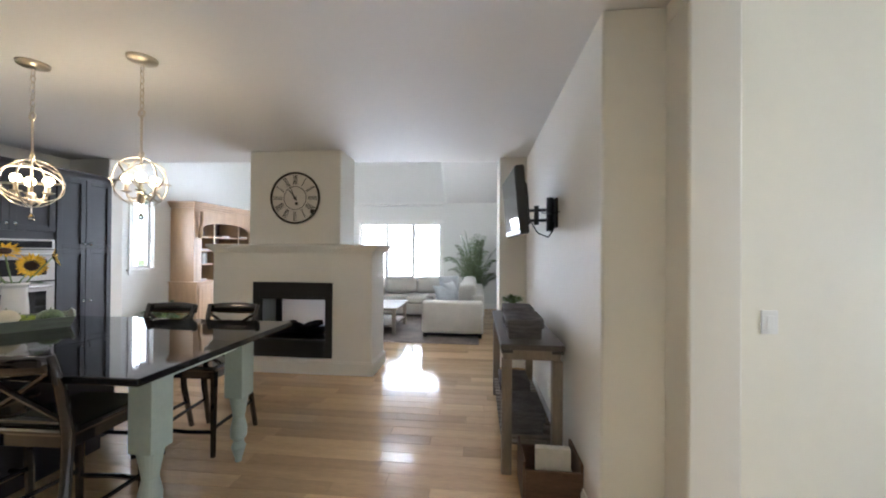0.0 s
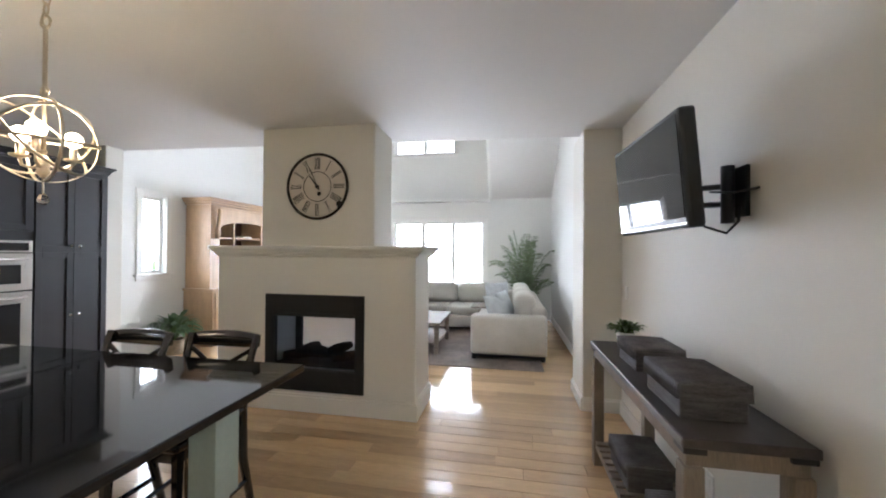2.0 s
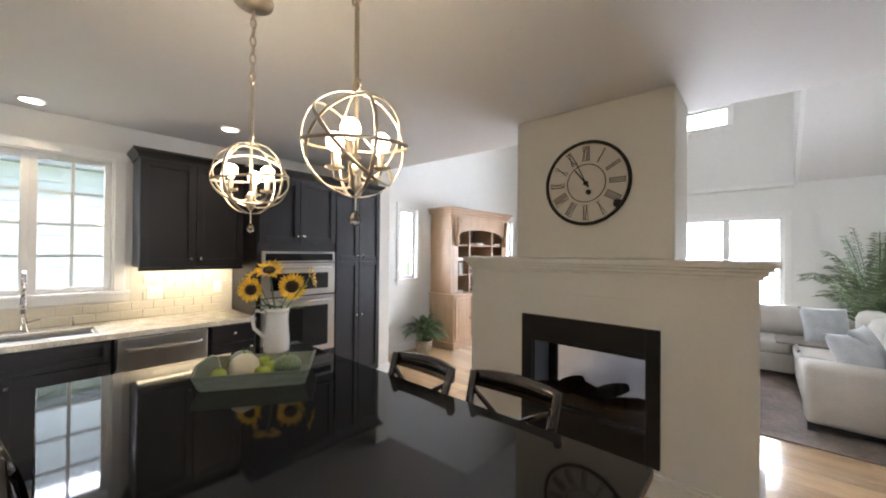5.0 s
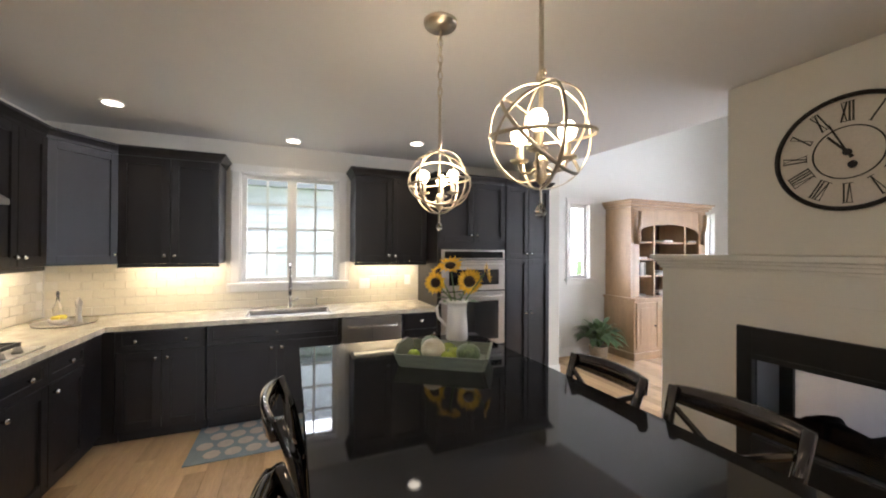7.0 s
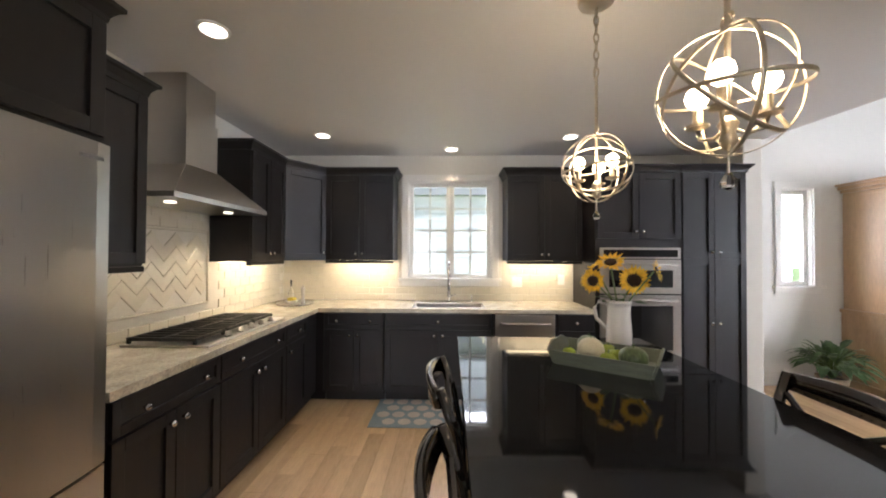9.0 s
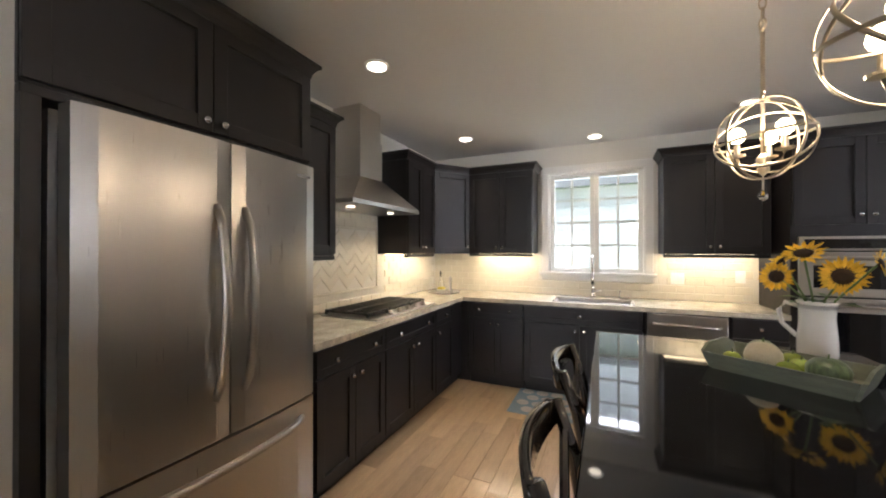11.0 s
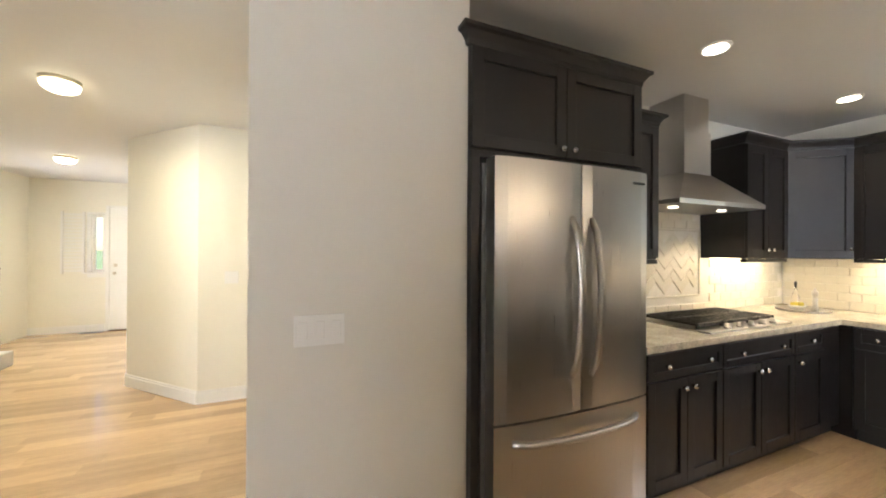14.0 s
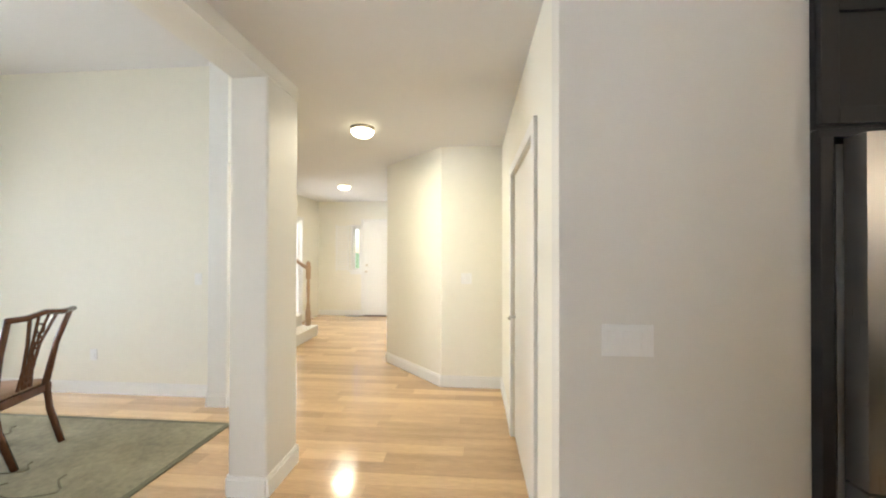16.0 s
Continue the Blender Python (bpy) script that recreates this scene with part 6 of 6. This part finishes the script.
bs1 = tagged(wall_with_holes("backsplash_west", "x", WX, WX + 0.004, 2.14, 5.455, 0.916, 1.37, [(3.47, 4.65, 1.08, 1.37)], GROUT, "cream tiled backsplash under the window"), category="backsplash")
bs2 = slab("backsplash_range", (WX + 0.01, RY, 0.916), (-2.98, RY + 0.004, 1.37), GROUT, "cream tiled backsplash behind the cooktop", "backsplash")
bs3 = slab("backsplash_hood", (-4.46, RY, 1.371), (-3.48, RY + 0.004, 1.74), GROUT, "cream tiled backsplash below the hood", "backsplash")
TW, TH2 = 0.152, 0.073
full = tile_mesh(TW - 0.003, TH2 - 0.003)


def lay(me, parent, m):
    ob = new("tile", me)
    ob.parent = parent
    ob.matrix_basis = m
    return ob


for r in range(6):
    z = 0.918 + r * 0.0755
    off = TW / 2 * (r % 2)
    k = 0
    while 2.15 + off + (k + 1) * TW < 5.45:
        y = 2.15 + off + k * TW
        if not (z + 0.075 > 1.08 and 3.46 < y + TW and y < 4.66):
            lay(full, bs1, pose(WX + 0.004, y + TW, z, 0, 0, -90))
        k += 1
    k = 0
    while -5.72 + off + (k + 1) * TW < -2.99:
        x = -5.72 + off + k * TW
        if not (z + 0.075 > 1.05 and -4.52 < x + TW and x < -3.46):
            lay(full, bs2, pose(x, RY + 0.004, z))
        k += 1
hb = thing("herringbone_panel", "framed cream herringbone tile panel above the cooktop", "tile panel", (-3.96, RY, 1.05))
for a, b in (((-4.45, RY + 0.005, 1.05), (-3.48, RY + 0.018, 1.066)), ((-4.45, RY + 0.005, 1.6), (-3.48, RY + 0.018, 1.616)), ((-4.45, RY + 0.005, 1.066), (-4.434, RY + 0.018, 1.6))):
    part("frame_strip", B(a, b, 0.003), TILE, hb)
for i in range(-9, 10):
    for j in range(-6, 7):
        for v in (0, 1):
            cu, cv = i * TH2 * 1.0 + j * TH2 * 2 * 0, j
            ox, oz = (i + j * 2 * 0 + (0 if not v else 0)) * TH2 + j * TH2, (i - j) * TH2
            u0, w0 = (i * TH2 + 4 * j * TH2 / 2 * 1.0), i * TH2 - 0
            px, pz = i * TH2 + 2 * j * TH2, i * TH2 - 2 * j * TH2
            if v:
                px, pz = px + TW, pz
            a = math.radians(45)
            lx, lz = (px - 0.0), (pz - 0.0)
            X = -3.96 + (lx * math.cos(a) - lz * math.sin(a))
            Z = 1.33 + (lx * math.sin(a) + lz * math.cos(a))
            m = Matrix.Translation((X, RY + 0.0035, Z)) @ pose(0, 0, 0, 0, -45, 0)
            if v:
                m = m @ pose(0, 0, -TH2, 0, 0, 0) @ pose(TH2, 0, 0, 0, -90, 0)
            cen = m @ Vector((TW / 2, 0, TH2 / 2))
            if -4.37 < cen.x < -3.55 and 1.13 < cen.z < 1.54:
                ob = new("tile", full)
                ob.parent, ob.matrix_basis, ob.matrix_parent_inverse = hb, m, hb.matrix_basis.inverted()
for r in range(2):
    for k in range(6):
        lay(full, bs3, pose(-4.42 + k * TW + 0.07 * r, RY + 0.004, 1.62 + r * 0.0755 * 0.8))

# ---- floor planks ----
PWD = 0.12
PL = (0.6, 0.9, 1.2, 1.5)
pm = {}
for ln in PL:
    bm = B((0.0008, 0.0008, -0.012), (ln - 0.0008, PWD - 0.0008, 0.0))
    e = [e for e in bm.edges if all(v.co.z > -0.001 for v in e.verts)]
    bmesh.ops.bevel(bm, geom=e, offset=0.0012, segments=1, affect="EDGES")
    me = bpy.data.meshes.new("plank")
    bm.to_mesh(me)
    bm.free()
    me.materials.append(OAK)
    pm[ln] = me
verts, faces, singles = [], [], 0
rnd = random.Random(5)
row = 0
y = -4.02
while y < 11.7:
    x = WX + 0.01 - rnd.uniform(0, 0.5)
    xend = 5.0 if y < 4.6 else (0.5 if y < 7.6 else 0.1)
    if y < 0:
        x, xend = 0.2 - rnd.uniform(0, 0.5), 4.0
    while x < xend:
        ln = rnd.choice(PL)
        near = -5.2 < x < 0.2 and 2.6 < y < 6.9
        if near and singles < 300:
            ob = new("plank", pm[ln])
            ob.parent, ob.location = floor, (x, y, 0)
            singles += 1
        else:
            n = len(verts)
            g = 0.001
            for dx, dy, dz in ((g, g, -0.0006), (ln - g, g, -0.0006), (ln - g, PWD - g, -0.0006), (g, PWD - g, -0.0006), (g + 0.001, g + 0.001, 0), (ln - g - 0.001, g + 0.001, 0), (ln - g - 0.001, PWD - g - 0.001, 0), (g + 0.001, PWD - g - 0.001, 0)):
                verts.append((x + dx, y + dy, dz - 0.0001))
            faces += [(n + 4, n + 5, n + 6, n + 7), (n, n + 1, n + 5, n + 4), (n + 1, n + 2, n + 6, n + 5), (n + 2, n + 3, n + 7, n + 6), (n + 3, n, n + 4, n + 7)]
        x += ln
    y += PWD
me = bpy.data.meshes.new("planks_beyond")
me.from_pydata(verts, [], faces)
me.materials.append(OAK)
ob = new("planks_beyond", me)
ob.parent = floor
tagged(ob, kind="stuff")
